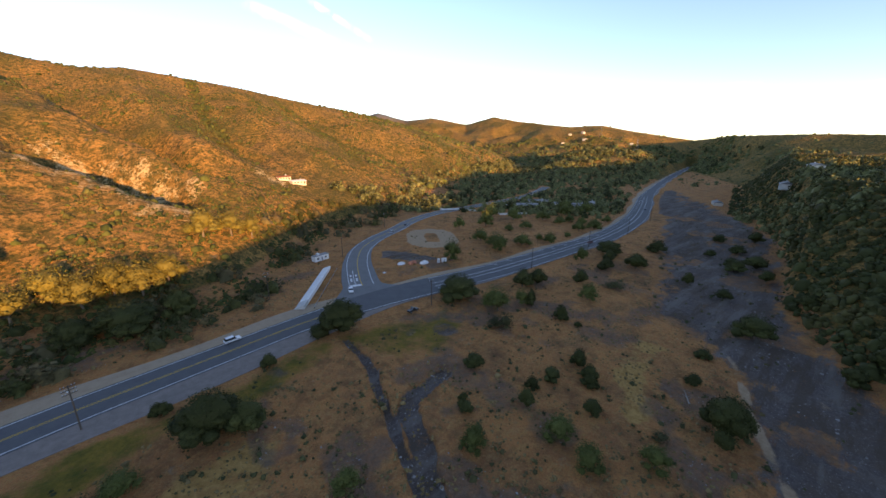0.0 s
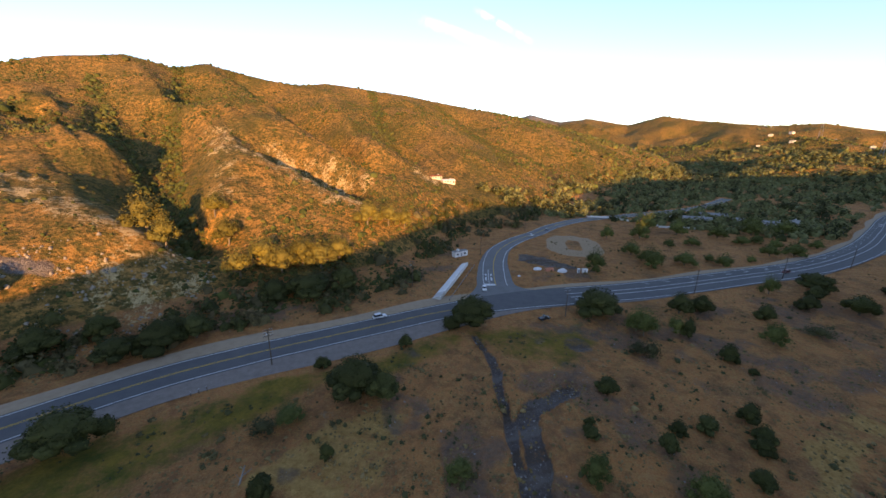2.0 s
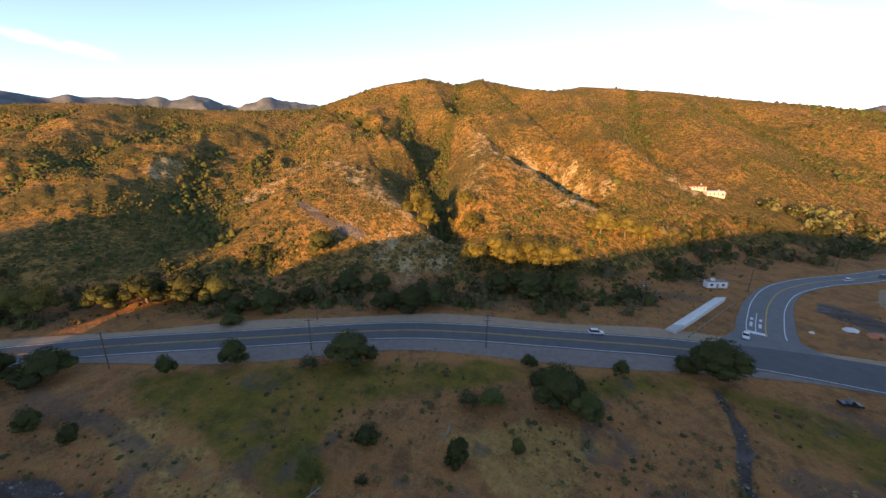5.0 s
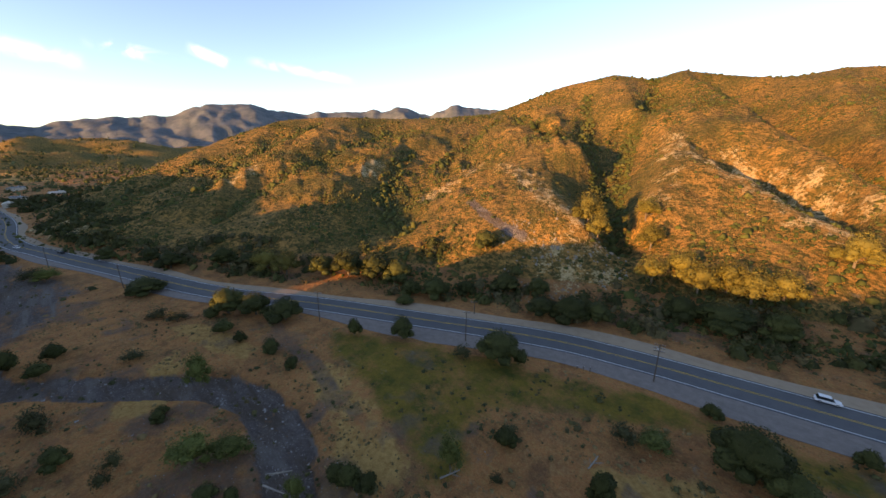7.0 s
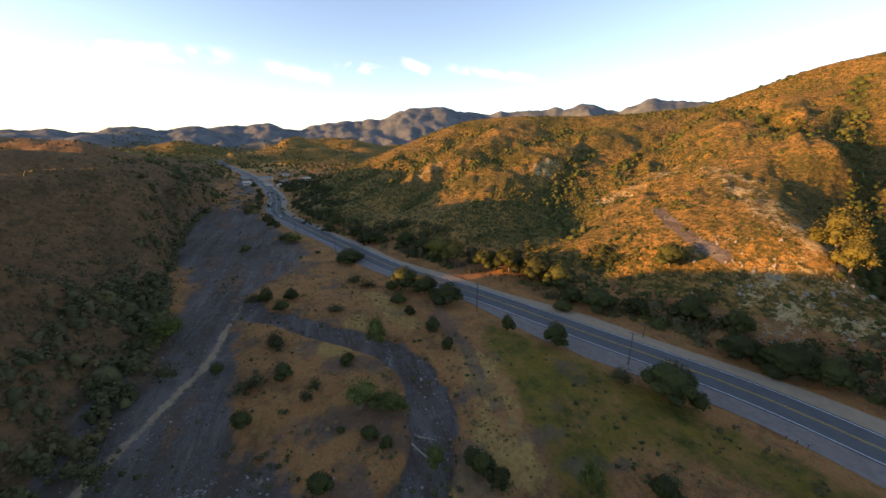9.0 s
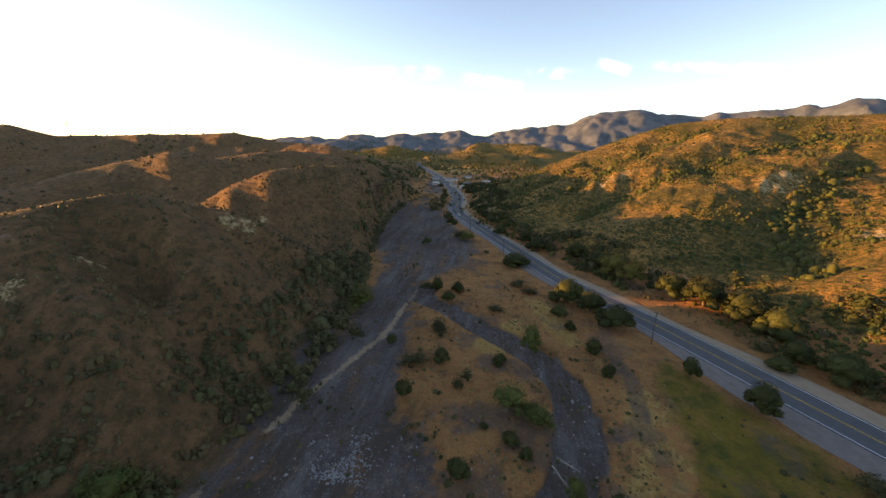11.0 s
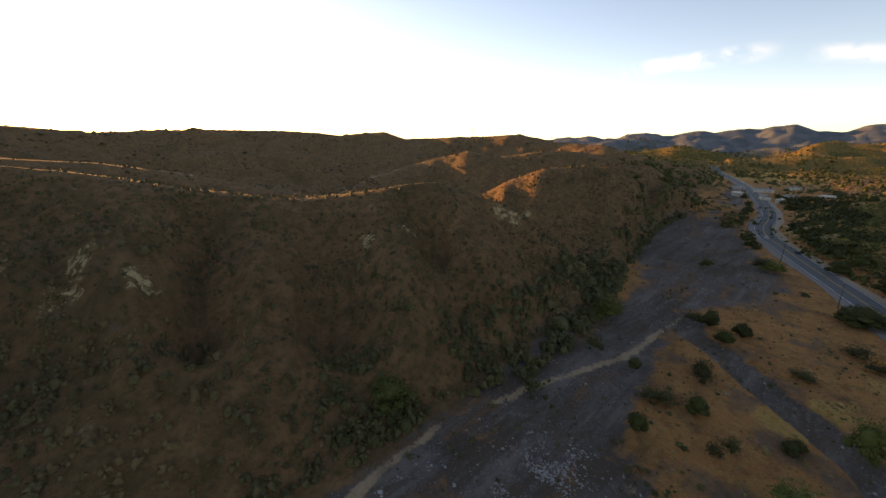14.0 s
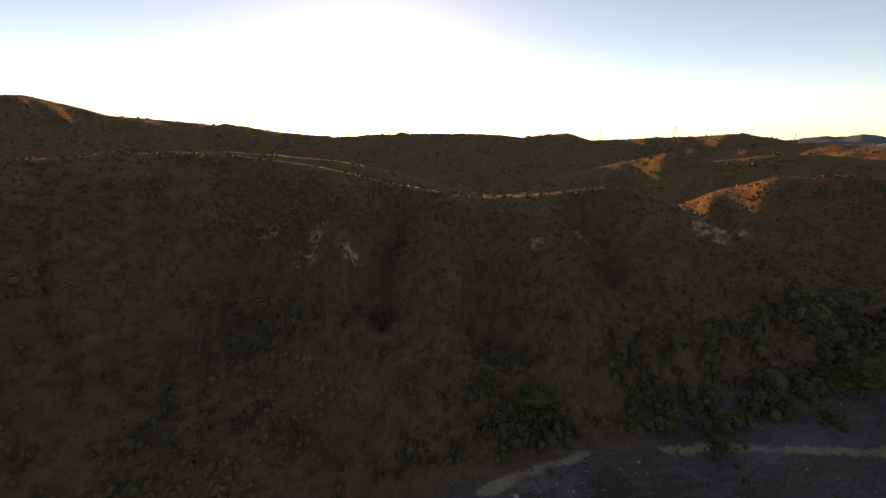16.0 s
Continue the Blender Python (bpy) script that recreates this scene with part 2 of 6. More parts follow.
# ---- the lie of the land ----
def lattice(i, j, seed):
    h = (i.astype(np.int64) * 374761393 + j.astype(np.int64) * 668265263 + seed * 974711) & 0xFFFFFFFF
    h = ((h ^ (h >> 13)) * 1274126177) & 0xFFFFFFFF
    return ((h ^ (h >> 16)) & 0xFFFF) / 65535.0


def smooth_noise(x, y, seed):
    i, j = np.floor(x), np.floor(y)
    u, v = x - i, y - j
    u, v = u * u * u * (u * (u * 6 - 15) + 10), v * v * v * (v * (v * 6 - 15) + 10)
    p, q = lattice(i, j, seed), lattice(i + 1, j, seed)
    r, s = lattice(i, j + 1, seed), lattice(i + 1, j + 1, seed)
    return (p + (q - p) * u) * (1 - v) + (r + (s - r) * u) * v


def fbm(x, y, octaves, seed):
    total, amp, norm = 0 * x, 1.0, 0.0
    for k in range(octaves):
        total, norm = total + amp * smooth_noise(x * 2**k, y * 2**k, seed + k), norm + amp
        amp *= 0.5
    return total / norm


def bearing(x, y):
    """Degrees to the left of +y, from -125 to 235."""
    return (np.degrees(np.arctan2(-x, y)) + 125) % 360 - 125


def knots(az, pairs):
    pairs = sorted(pairs)
    return np.interp(az, [p[0] for p in pairs], [p[1] for p in pairs])


def soft_step(x):
    x = np.clip(x, 0, 1)
    return x * x * (3 - 2 * x)


def reach(x, y, line):
    """The distance from a line through the given places."""
    best = np.full(np.shape(x), 1e9)
    for (ax, ay), (bx, by) in zip(line, line[1:]):
        dx, dy = bx - ax, by - ay
        u = np.clip(((x - ax) * dx + (y - ay) * dy) / (dx * dx + dy * dy + 1e-9), 0, 1)
        best = np.minimum(best, np.hypot(x - ax - u * dx, y - ay - u * dy))
    return best


def within(x, y, ring):
    inside = np.zeros(np.shape(x), bool)
    for (ax, ay), (bx, by) in zip(ring, ring[1:] + ring[:1]):
        inside ^= ((ay > y) != (by > y)) & (x < (bx - ax) * (y - ay) / (by - ay + 1e-12) + ax)
    return inside


def area(x, y, ring, blur):
    """1 inside a ring of places, 0 outside, with a soft edge."""
    d = reach(x, y, ring + ring[:1])
    return soft_step(0.5 + np.where(within(x, y, ring), d, -d) / (2 * blur))


def curve(points, step=4.0):
    """A smooth line through the places."""
    p = [Vector((q[0], q[1], q[2] if len(q) > 2 else 0)) for q in points]
    p = [2 * p[0] - p[1]] + p + [2 * p[-1] - p[-2]]
    out = []
    for k in range(1, len(p) - 2):
        n = max(2, int((p[k + 1] - p[k]).length / step))
        for s in range(n):
            t = s / n
            out.append(0.5 * (2 * p[k] + (p[k + 1] - p[k - 1]) * t + (2 * p[k - 1] - 5 * p[k] + 4 * p[k + 1] - p[k + 2]) * t * t
                              + (3 * p[k] - p[k - 1] - 3 * p[k + 1] + p[k + 2]) * t**3))
    return out + [p[-2]]


ROAD = [(-1500, -330), (-1155, -237), (-799, -128), (-500, -55), (-363, -39), (-300, -19), (-232, 8), (-171, 33), (-130, 58), (-92, 78),
        (-53, 98), (-28, 106), (-5, 111), (12, 114.5), (35, 119), (62, 121), (88, 120), (128, 117), (188, 118), (246, 121), (320, 137),
        (400, 165), (490, 199), (670, 254), (950, 330), (1326, 422)]
SIDE_ROAD = [(64, 124), (66, 138), (71, 152), (80, 172), (93, 192), (112, 209), (136, 224), (160, 241), (190, 255), (222, 262), (270, 268), (360, 285), (460, 330)]
ROAD_LINE = [tuple(p[:2]) for p in curve(ROAD, 12)]
SIDE_LINE = [tuple(p[:2]) for p in curve(SIDE_ROAD, 10)]

FOOT = [(110, 420), (95, 324), (91, 278), (84, 218), (74, 185), (58, 154), (39, 133), (17, 130), (3, 138), (-9, 148), (-12, 170), (-19, 232), (-28, 285),
        (-36, 390), (-43, 600), (-50, 900)]
CREST_TILT = [(110, -14), (97, -9), (90, -6), (80, -1), (74, 1.3), (68, 3.4), (62, 4.0), (50, 3.9), (45, 4.1), (38, 4.6), (36, 5.2), (32, 6.8), (28, 8.2),
              (22, 9.2), (17.5, 8.3), (14, 9.2), (9, 8.0), (4, 7.4), (0, 7.9), (-9, 7.0), (-17, 5.7), (-27, 3.9), (-36, 1.7), (-46, -1.0), (-52, -3.2)]
CREST_FAR = [(110, 520), (90, 450), (80, 540), (70, 620), (50, 640), (38, 640), (30, 700), (14, 760), (-9, 760), (-27, 880), (-46, 1100)]
WEST_FOOT = [(95, 560), (102, 463), (106, 361), (108.5, 262), (110.5, 190), (113.5, 145), (117, 122), (127, 94), (137, 74), (150, 60), (170, 53), (200, 47), (215, 50)]
WEST_CREST_TILT = [(108, -22), (113, -19.5), (119, -15.5), (125, -10.5), (131, -8.2), (135, -7.0), (140, -5.7), (143.5, -6.1), (150, -7.7), (156.5, -9), (166, -8.1), (173, -6.4),
                   (181, -4.0), (188, -2.8), (195, -1.9), (201, -2.0), (205, -1.2), (208, -1.9), (215, -2.5)]
WEST_CREST_FAR = [(108, 170), (122, 160), (142, 152), (156, 145), (169, 150), (188, 185), (201, 195), (215, 190)]
WEST_MID_TILT = [(106, -7), (108.5, -4.7), (111.5, -3.9), (114, -2.9), (118.7, -2.9), (123, -3.5), (128, -5.4), (133, -8), (140, -10), (165, -9), (180, -5), (200, -4), (215, -4)]
WEST_HIGH_TILT = [(106, -6), (110, -3), (114, -1.4), (118, -0.9), (123.5, -0.8), (129.5, -2.0), (134.5, -1.2), (139.6, -2.3), (144, -3.5), (150, -5.5), (155, -8.0), (159, -7.7),
                  (166, -5.8), (174, -4.1), (181.5, -2.7), (194, -1.6), (208, -1.4), (215, -1.2)]
WEST_SKY_TILT = [(100, -9), (103, -6.5), (107, -4), (110, -1.8), (115, 0), (122, 0.4), (127, 1.4), (134, 0.9), (144, 0.5), (147, 1.5), (153, 0.8), (159, 1.2),
                 (168, 1.2), (174, 1.0), (181, 0.5), (189, 1.1), (195, 1.7), (201, 2.1), (206, 2.4), (209, 3.3), (212, 4.0), (215, 3.7)]
WEST_SKY_FAR = [(100, 400), (110, 440), (115, 500), (127, 640), (150, 780), (180, 780), (200, 600), (215, 520)]
FAR_WEST_TILT = [(130, 0.5), (121, 0.9), (107, 1.6), (98, 2.3), (92, 2.0), (85, 3.4), (80, 3.7), (76, 5.0), (69, 5.0), (62, 4.3), (57, 4.6), (52, 5.4), (47, 4.7), (43, 5.8),
                 (38, 5.1), (30, 3.0)]
EAST_TILT = [(-20, 3), (-27, 3.7), (-29, 4.3), (-33, 3.3), (-37, 3.7), (-42, 2.8), (-46, 3.9), (-50, 3.2), (-57, 2.5), (-61, 2.7), (-66, 1.7), (-72, 0.7),
             (-76, 1.3), (-81, 1.4), (-90, 1.3), (-94, 1.6), (-105, 1.5), (-125, 1.2)]
EAST_FAR = [(-20, 2300), (-46, 1900), (-60, 1700), (-72, 1700), (-78, 1150), (-90, 950), (-145, 600)]
EAST_MID_TILT = [(-44, -4.5), (-50, -3.5), (-56, -1.3), (-60, -0.2), (-66, -0.6), (-70, -2.0), (-74, -4.5)]
SOUTH_FOOT = [(-78, 420), (-82, 330), (-84.5, 182), (-89, 150), (-94, 132), (-110, 95), (-145, 55)]
# spurs that run down the mountain towards the valley: bearing and tilt from the drone
SPURS_MIDDLE = [[(36.2, 4.5), (35.6, 2.0), (33.4, 0.0), (30.6, -2.9), (29.0, -5.6), (26.5, -7.9), (23.2, -11.4)],
                [(32.0, 5.8), (29.5, 4.1), (26.8, 2.0), (24.8, -0.7)],
                [(21.6, 8.9), (18.1, 5.0), (14.0, 1.2), (8.3, -2.5), (1.8, -6.2), (-3.2, -9.0)],
                [(14.2, 0.8), (15.6, -3.8), (16.4, -8.2)],
                [(14.0, 9.0), (8.4, 5.2), (4.6, 2.5), (0.2, -0.7), (-4.1, -3.5), (-7.7, -6.6)],
                [(10.5, -5.9), (5.7, -8.9), (0.2, -11.8), (-3.1, -14.7)]]
SPURS_WEST = [[(31.2, 4.4), (33.9, 1.4), (39.2, -2.6), (43.2, -6.4), (47.4, -10.4), (50.5, -14.0)],
              [(42.0, 3.7), (47.7, 1.4), (53.7, -0.9), (59.7, -3.5), (64.9, -6.8), (70.9, -9.5), (75.5, -12.3)],
              [(59.5, 3.3), (63.6, 1.8), (67.7, -0.4), (71.8, -2.6), (75.7, -4.6)],
              [(69.4, 3.2), (75.8, 1.2), (81.4, -0.7), (86.7, -3.0), (91.3, -5.5), (93.5, -8.0)],
              [(76.6, -5.6), (81.7, -7.6), (87.2, -9.7)]]
SPURS_EAST = [[(-10.7, 6.6), (-12.4, 3.4), (-16.2, 0.4), (-19.9, -2.7)], [(-20.9, 5.0), (-25.4, 3.0), (-33.1, 0.2), (-42.4, -3.2)],
              [(0.9, 7.8), (-0.9, 4.4), (-3.3, 1.3), (-6.6, -2.1)]]
# gullies between them
GULLIES_MIDDLE = [[(34.2, 3.9), (31.2, 1.2), (27.8, -1.0), (24.4, -3.9)],
                  [(25.3, 6.2), (24.6, 1.4), (23.6, -2.9), (22.0, -6.2), (20.4, -9.8), (19.9, -13.5), (18.4, -17.0)],
                  [(17.2, 8.0), (17.4, 4.2), (19.2, -0.5), (19.9, -4.6), (20.4, -9.2)],
                  [(12.0, 8.1), (5.8, 1.7), (0.6, -2.4), (-3.8, -5.4), (-6.1, -7.5)], [(8.8, -6.3), (3.4, -9.5), (-2.0, -12.0)]]
GULLIES_WEST = [[(50.2, -1.4), (52.8, -4.0), (54.8, -7.4), (53.3, -11.3), (51.0, -14.4)],
                [(53.6, 1.8), (59.6, -0.6), (67.2, -3.9), (72.2, -7.0), (77.9, -10.3)],
                [(63.5, 2.8), (68.5, 0.1), (73.3, -2.2), (79.5, -5.9), (83.8, -8.4)],
                [(79.0, -2.5), (84.0, -5.3), (88.6, -7.8)], [(37.2, 3.4), (41.8, -0.3), (47.6, -3.9)]]
GULLIES_EAST = [[(-6.0, 6.9), (-7.0, 2.9), (-9.0, -0.7), (-11.9, -3.9)], [(-15.7, 5.0), (-20.4, 1.6), (-26.3, -1.3), (-33.2, -3.6)]]
# the same on the shaded hill across the wash
SPURS_SHADE = [[(195.5, -1.9), (200.3, -5.5), (204.3, -9.5), (208.1, -13.1), (211.0, -15.3)], [(140.0, -5.8), (137.1, -10.7), (132.6, -15.2), (128.4, -20.1)],
               [(174.1, -5.9), (177.8, -12.3), (180.9, -19.5), (182.6, -27.4)], [(148.2, -7.6), (146.0, -14.0), (144.5, -20.8), (143.7, -29.2)],
               [(125.0, -10.5), (122.4, -13.5), (118.8, -16.4)], [(163.1, -8.5), (165.9, -15.3), (167.9, -23.1), (168.3, -31.6)]]
GULLIES_SHADE = [[(192.9, -3.8), (191.9, -8.9), (191.6, -15.7), (193.4, -22.9), (196.6, -29.3)], [(156.0, -9.3), (155.3, -16.2), (156.5, -25.0), (158.3, -33.5)],
                 [(132.7, -8.7), (127.7, -13.7), (122.8, -18.1)], [(143.1, -7.4), (140.3, -14.4), (137.4, -21.7), (134.6, -29.3)],
                 [(170.0, -7.9), (173.0, -15.1), (175.2, -22.6), (176.8, -30.7)]]


def rise(tilt, far):
    return 60 + far * np.tan(np.radians(tilt))


def place(az, tilt, far):
    a = radians(az)
    return Vector((-math.sin(a) * far, math.cos(a) * far, rise(tilt, far)))


class Folds:
    """A slope from its foot to its crest, folded into spurs and gullies, with straight flanks between their lines."""

    def __init__(self, foot, crest_far, crest_tilt, bearings, spurs, gullies, power, behind):
        self.foot, self.far, self.tilt, self.power = foot, crest_far, crest_tilt, power
        pts = []
        self.ridges, self.hollows = [], []
        for az in np.arange(*bearings):
            f, c = knots(az, foot), knots(az, crest_far)
            top = max(rise(knots(az, crest_tilt), c), 2)
            for dist, z in ((f * 0.93, -3), (f, 0), (c, top), (c + (c - f) * behind[0], top * behind[1]), (c + (c - f) * behind[0] * 2, top * behind[1] * 0.6)):
                pts.append((*place(az, 0, dist)[:2], z))
        for lines, sign in ((spurs, -1), (gullies, 1)):
            for line, out in ((line, out) for lot, out in lines for line in lot):
                plan = []
                (self.ridges if sign < 0 else self.hollows).append(plan)
                for (a0, t0), (a1, t1) in zip(line, line[1:]):
                    n = max(3, int(abs(a1 - a0) / 1.3 + abs(t1 - t0) / 1.0))
                    for k in range(n):
                        az, tilt = a0 + (a1 - a0) * k / n, t0 + (t1 - t0) * k / n
                        r = self.meet(az, tilt)
                        if r:
                            c = knots(az, crest_far)
                            near = min(1, (c - r) / (0.22 * c) + 0.12) * min(1, (r - knots(az, foot)) / (0.12 * r) + 0.25)
                            pts.append(tuple(place(az, tilt, r * (1 + sign * out * near))))
                            plan.append(pts[-1][:2])
        p = np.array(pts)
        self.p = p[:, :2]
        n = len(p)
        m = np.ones((n + 1, n + 1))
        m[:n, :n] = -np.hypot(p[:, None, 0] - p[None, :, 0], p[:, None, 1] - p[None, :, 1]) + 3.0 * np.eye(n)
        m[n, n] = 0
        self.w = np.linalg.solve(m, np.append(p[:, 2], 0))

    def meet(self, az, tilt):
        """How far off the unfolded slope is met at a bearing and tilt."""
        f, c = knots(az, self.foot), knots(az, self.far)
        r = np.linspace(f, c, 200)
        z = max(rise(knots(az, self.tilt), c), 2) * ((r - f) / (c - f)) ** self.power
        hit = np.flatnonzero(z >= rise(tilt, r))
        return float(r[hit[0]]) if len(hit) else None

    def __call__(self, x, y):
        out = np.empty(len(x))
        for k in range(0, len(x), 4000):
            s = slice(k, k + 4000)
            d = np.hypot(x[s, None] - self.p[None, :, 0], y[s, None] - self.p[None, :, 1])
            out[s] = self.w[-1] - d @ self.w[:-1]
        return out


def meets(az, tilt, start=60.0, stop=1100.0):
    """The place where a line of sight from the drone meets the land."""
    r = np.arange(start, stop, 3.0)
    a = radians(az)
    hit = np.flatnonzero(height(-math.sin(a) * r, math.cos(a) * r) >= rise(tilt, r))
    return place(az, tilt, float(r[hit[0]]) if len(hit) else stop)


# each set of lines with the share of its distance by which it stands proud or lies back
MOUNTAIN = Folds(FOOT, CREST_FAR, CREST_TILT, (-50, 110, 2.0), ((SPURS_MIDDLE, 0.125), (SPURS_WEST, 0.05), (SPURS_EAST, 0.09)),
                 ((GULLIES_MIDDLE, 0.125), (GULLIES_WEST, 0.035), (GULLIES_EAST, 0.09)), 1.12, (0.3, 0.72))
SHADE_HILL = Folds(WEST_FOOT, WEST_CREST_FAR, WEST_CREST_TILT, (104, 226, 2.5), ((SPURS_SHADE, 0.07),), ((GULLIES_SHADE, 0.07),), 0.95, (0.7, 0.45))


def height(x, y):
    """The land's height at places x, y (arrays)."""
    x, y = np.asarray(x, float), np.asarray(y, float)
    az, r = bearing(x, y), np.hypot(x, y)
    wx, wy = x + 9 * (fbm(x / 50, y / 50, 3, 5) - 0.5), y + 9 * (fbm(x / 50, y / 50, 3, 9) - 0.5)
    # the northern mountain
    foot, top = knots(az, FOOT), knots(az, CREST_FAR)
    peak = np.maximum(rise(knots(az, CREST_TILT), top), 0)
    u = (r - foot) / (top - foot)
    body = peak * np.where(u < 1, np.clip(u, 0, 1) ** 1.12, np.exp(-((u - 1) / 0.8) ** 2))
    side = soft_step((az + 53) / 8) * soft_step((112 - az) / 10)
    lift = soft_step(u * 3)
    drift = az + 0.05 * r * np.tanh((az - 22) / 32) + 4 * fbm(x / 130, y / 130, 3, 31)
    rib = 1 - np.abs(2 * fbm(drift / 3.5 + x / 120, r / 90, 4, 23) - 1)
    fine_cut = np.abs(2 * fbm(x / 45, y / 45, 3, 25) - 1)
    on = (side > 0) & (u > -0.05) & (u < 1.9)
    folded = np.array(body)
    folded[on] = MOUNTAIN(wx[on], wy[on])
    body = np.where(u < 1.5, folded, body + (folded - body) * soft_step((1.9 - u) / 0.4))
    ridge_hold = np.clip(np.abs(u - 1) * 4, 0.1, 1)
    body = body - lift * ridge_hold * ((0.62 - rib) * 6 * soft_step(u * 4) + (0.3 - fine_cut) * 6 + (0.3 - np.abs(2 * fbm(x / 19, y / 19, 3, 27) - 1)) * 3.5)
    north = np.maximum(np.where(u > 0, body, 0) * side, 0) * soft_step(u * 9 + 0.02)
    # the south-western hills, three crests deep
    wf = knots(az, WEST_FOOT)
    wside = soft_step((az - 98) / 6)
    c1f = knots(az, WEST_CREST_FAR)
    c1 = np.maximum(rise(knots(az, WEST_CREST_TILT), c1f), 2)
    v = (r - wf) / np.maximum(c1f - wf, 20)
    gully = (np.abs(2 * fbm(x / 70, y / 70, 3, 41) - 1) - 0.3) * 16 + (np.abs(2 * fbm(x / 26, y / 26, 4, 45) - 1) - 0.3) * 6
    near = c1 * np.exp(-((np.maximum(v, 1) - 1) / 0.75) ** 2)
    on = (az > 102) & (v > -0.05) & (v < 2.6)
    near[on] = SHADE_HILL(wx[on], wy[on])
    near = near + gully * 0.5 * soft_step(v * 2) * np.clip(np.abs(v - 1) * 2.5, 0.1, 1)
    near = near + (np.abs(2 * fbm(az / 5 + r / 160, r / 90, 3, 47) - 1) - 0.3) * 6 * soft_step(v * 1.6) * np.clip(np.abs(v - 1) * 2.2, 0.1, 1)
    near = np.where(v > 0, near * soft_step(v * 8), 0) * soft_step((az - 108) / 8)
    mid = np.zeros(np.shape(x))
    for tilts, dist, wide in ((WEST_MID_TILT, 270, 42), (WEST_HIGH_TILT, 400, 58)):
        swell = dist * (1 + 0.12 * (fbm(az / 14, 0 * az, 2, 49) - 0.5))
        top = np.maximum(rise(knots(az, tilts), swell), 0)
        flank = (np.abs(2 * fbm(az / 6 + dist, r / 200, 3, 48) - 1) - 0.3) * 20 * np.clip(np.abs(r - swell) / wide, 0.08, 1)
        mid = np.maximum(mid, (top + flank + 0.5 * gully * np.clip(np.abs(r - swell) / wide, 0.1, 1)) * np.exp(-((r - swell) / wide / 1.25) ** 2))
    sky_far = knots(az, WEST_SKY_FAR)
    back = rise(knots(az, WEST_SKY_TILT), sky_far) * np.exp(-((r - sky_far) / (0.26 * sky_far)) ** 2)
    back = np.where(r > sky_far, np.maximum(back, rise(knots(az, WEST_SKY_TILT), sky_far) * 0.6), back) + gully * 1.2 * np.clip(np.abs(r - sky_far) / 60, 0.1, 1)
    mid, back = mid * soft_step((az - 106) / 5) * soft_step((r - wf) / 60), back * soft_step((r - wf) / 40) * soft_step(np.maximum((r - 300) / 150, (112 - az) / 6))
    west = np.maximum(np.maximum(near, mid), back) * np.where(az > 98, wside, 0)
    # the hill south of the wash, closing the ring behind
    sf = knots(az, SOUTH_FOOT)
    south = np.clip(r - sf, 0, 400) * 0.34
    south = np.minimum(south, 30 + 0.02 * r + 8 * fbm(x / 90, y / 90, 3, 51)) + (fbm(x / 30, y / 30, 3, 55) - 0.5) * 6 * soft_step((r - sf) / 40)
    south = np.where((az < -76) & (r > sf), south, 0) * soft_step((-77 - az) / 5)
    # far hills
    hills = fbm(x / 420, y / 420, 5, 61)
    fw = 3200
    far_tilt = knots(az, FAR_WEST_TILT) + 1.5 * (fbm(az / 3, r / 1500, 5, 65) - 0.5)
    farw = rise(far_tilt, fw) * np.exp(-((r - fw) / 850) ** 2) * (1 - 0.35 * (1 - hills) * np.clip(np.abs(r - fw) / 600, 0, 1))
    farw = farw - 110 * np.abs(2 * fbm(x / 330, y / 330, 4, 67) - 1) * np.clip(np.abs(r - fw) / 350, 0.05, 1)
    farw = farw - 38 * np.abs(2 * fbm(x / 120, y / 120, 4, 68) - 1) * np.clip(np.abs(r - fw) / 250, 0.06, 1) * soft_step((farw - 40) / 80)
    low = 95 * np.clip(fbm(x / 520, y / 520, 5, 71) - 0.40, 0, 1) * 2.6 * soft_step((r - 900) / 900)
    farw = np.maximum(farw, low) * soft_step((az - 25) / 8) * soft_step((140 - az) / 10)
    ef = knots(az, EAST_FAR)
    east = rise(knots(az, EAST_TILT), ef) * np.exp(-((r - ef) / (0.24 * ef)) ** 2)
    east = np.where(r > ef, np.maximum(east, 0.7 * rise(knots(az, EAST_TILT), ef)), east)
    east = east * (1 - 0.5 * np.clip(np.abs(r - ef) / (0.2 * ef), 0, 1) * (np.abs(2 * hills - 1)) * 1.6)
    east = east - 70 * np.abs(2 * fbm(x / 300, y / 300, 4, 73) - 1) * np.clip(np.abs(r - ef) / (0.12 * ef), 0.04, 1) * soft_step(east / 60)
    emid = rise(knots(az, EAST_MID_TILT), 1050) * np.exp(-((r - 1050) / 200) ** 2) * soft_step((az + 77) / 4) * soft_step((-42 - az) / 6)
    emid = emid * (0.8 + 0.4 * hills) - 30 * np.abs(2 * fbm(x / 140, y / 140, 3, 74) - 1) * soft_step(emid / 30) * np.clip(np.abs(r - 1050) / 100, 0.1, 1)
    east = np.maximum(east, emid) * soft_step((-12 - az) / 10)
    # the valley floor
    floor = (fbm(x / 14, y / 14, 4, 81) - 0.5) * 1.6 + (fbm(x / 60, y / 60, 2, 85) - 0.5) * 1.5
    land = np.maximum.reduce([north, west, south, farw, east])
    z = land + floor * np.clip(1 - land / 30, 0.3, 1)
    return z


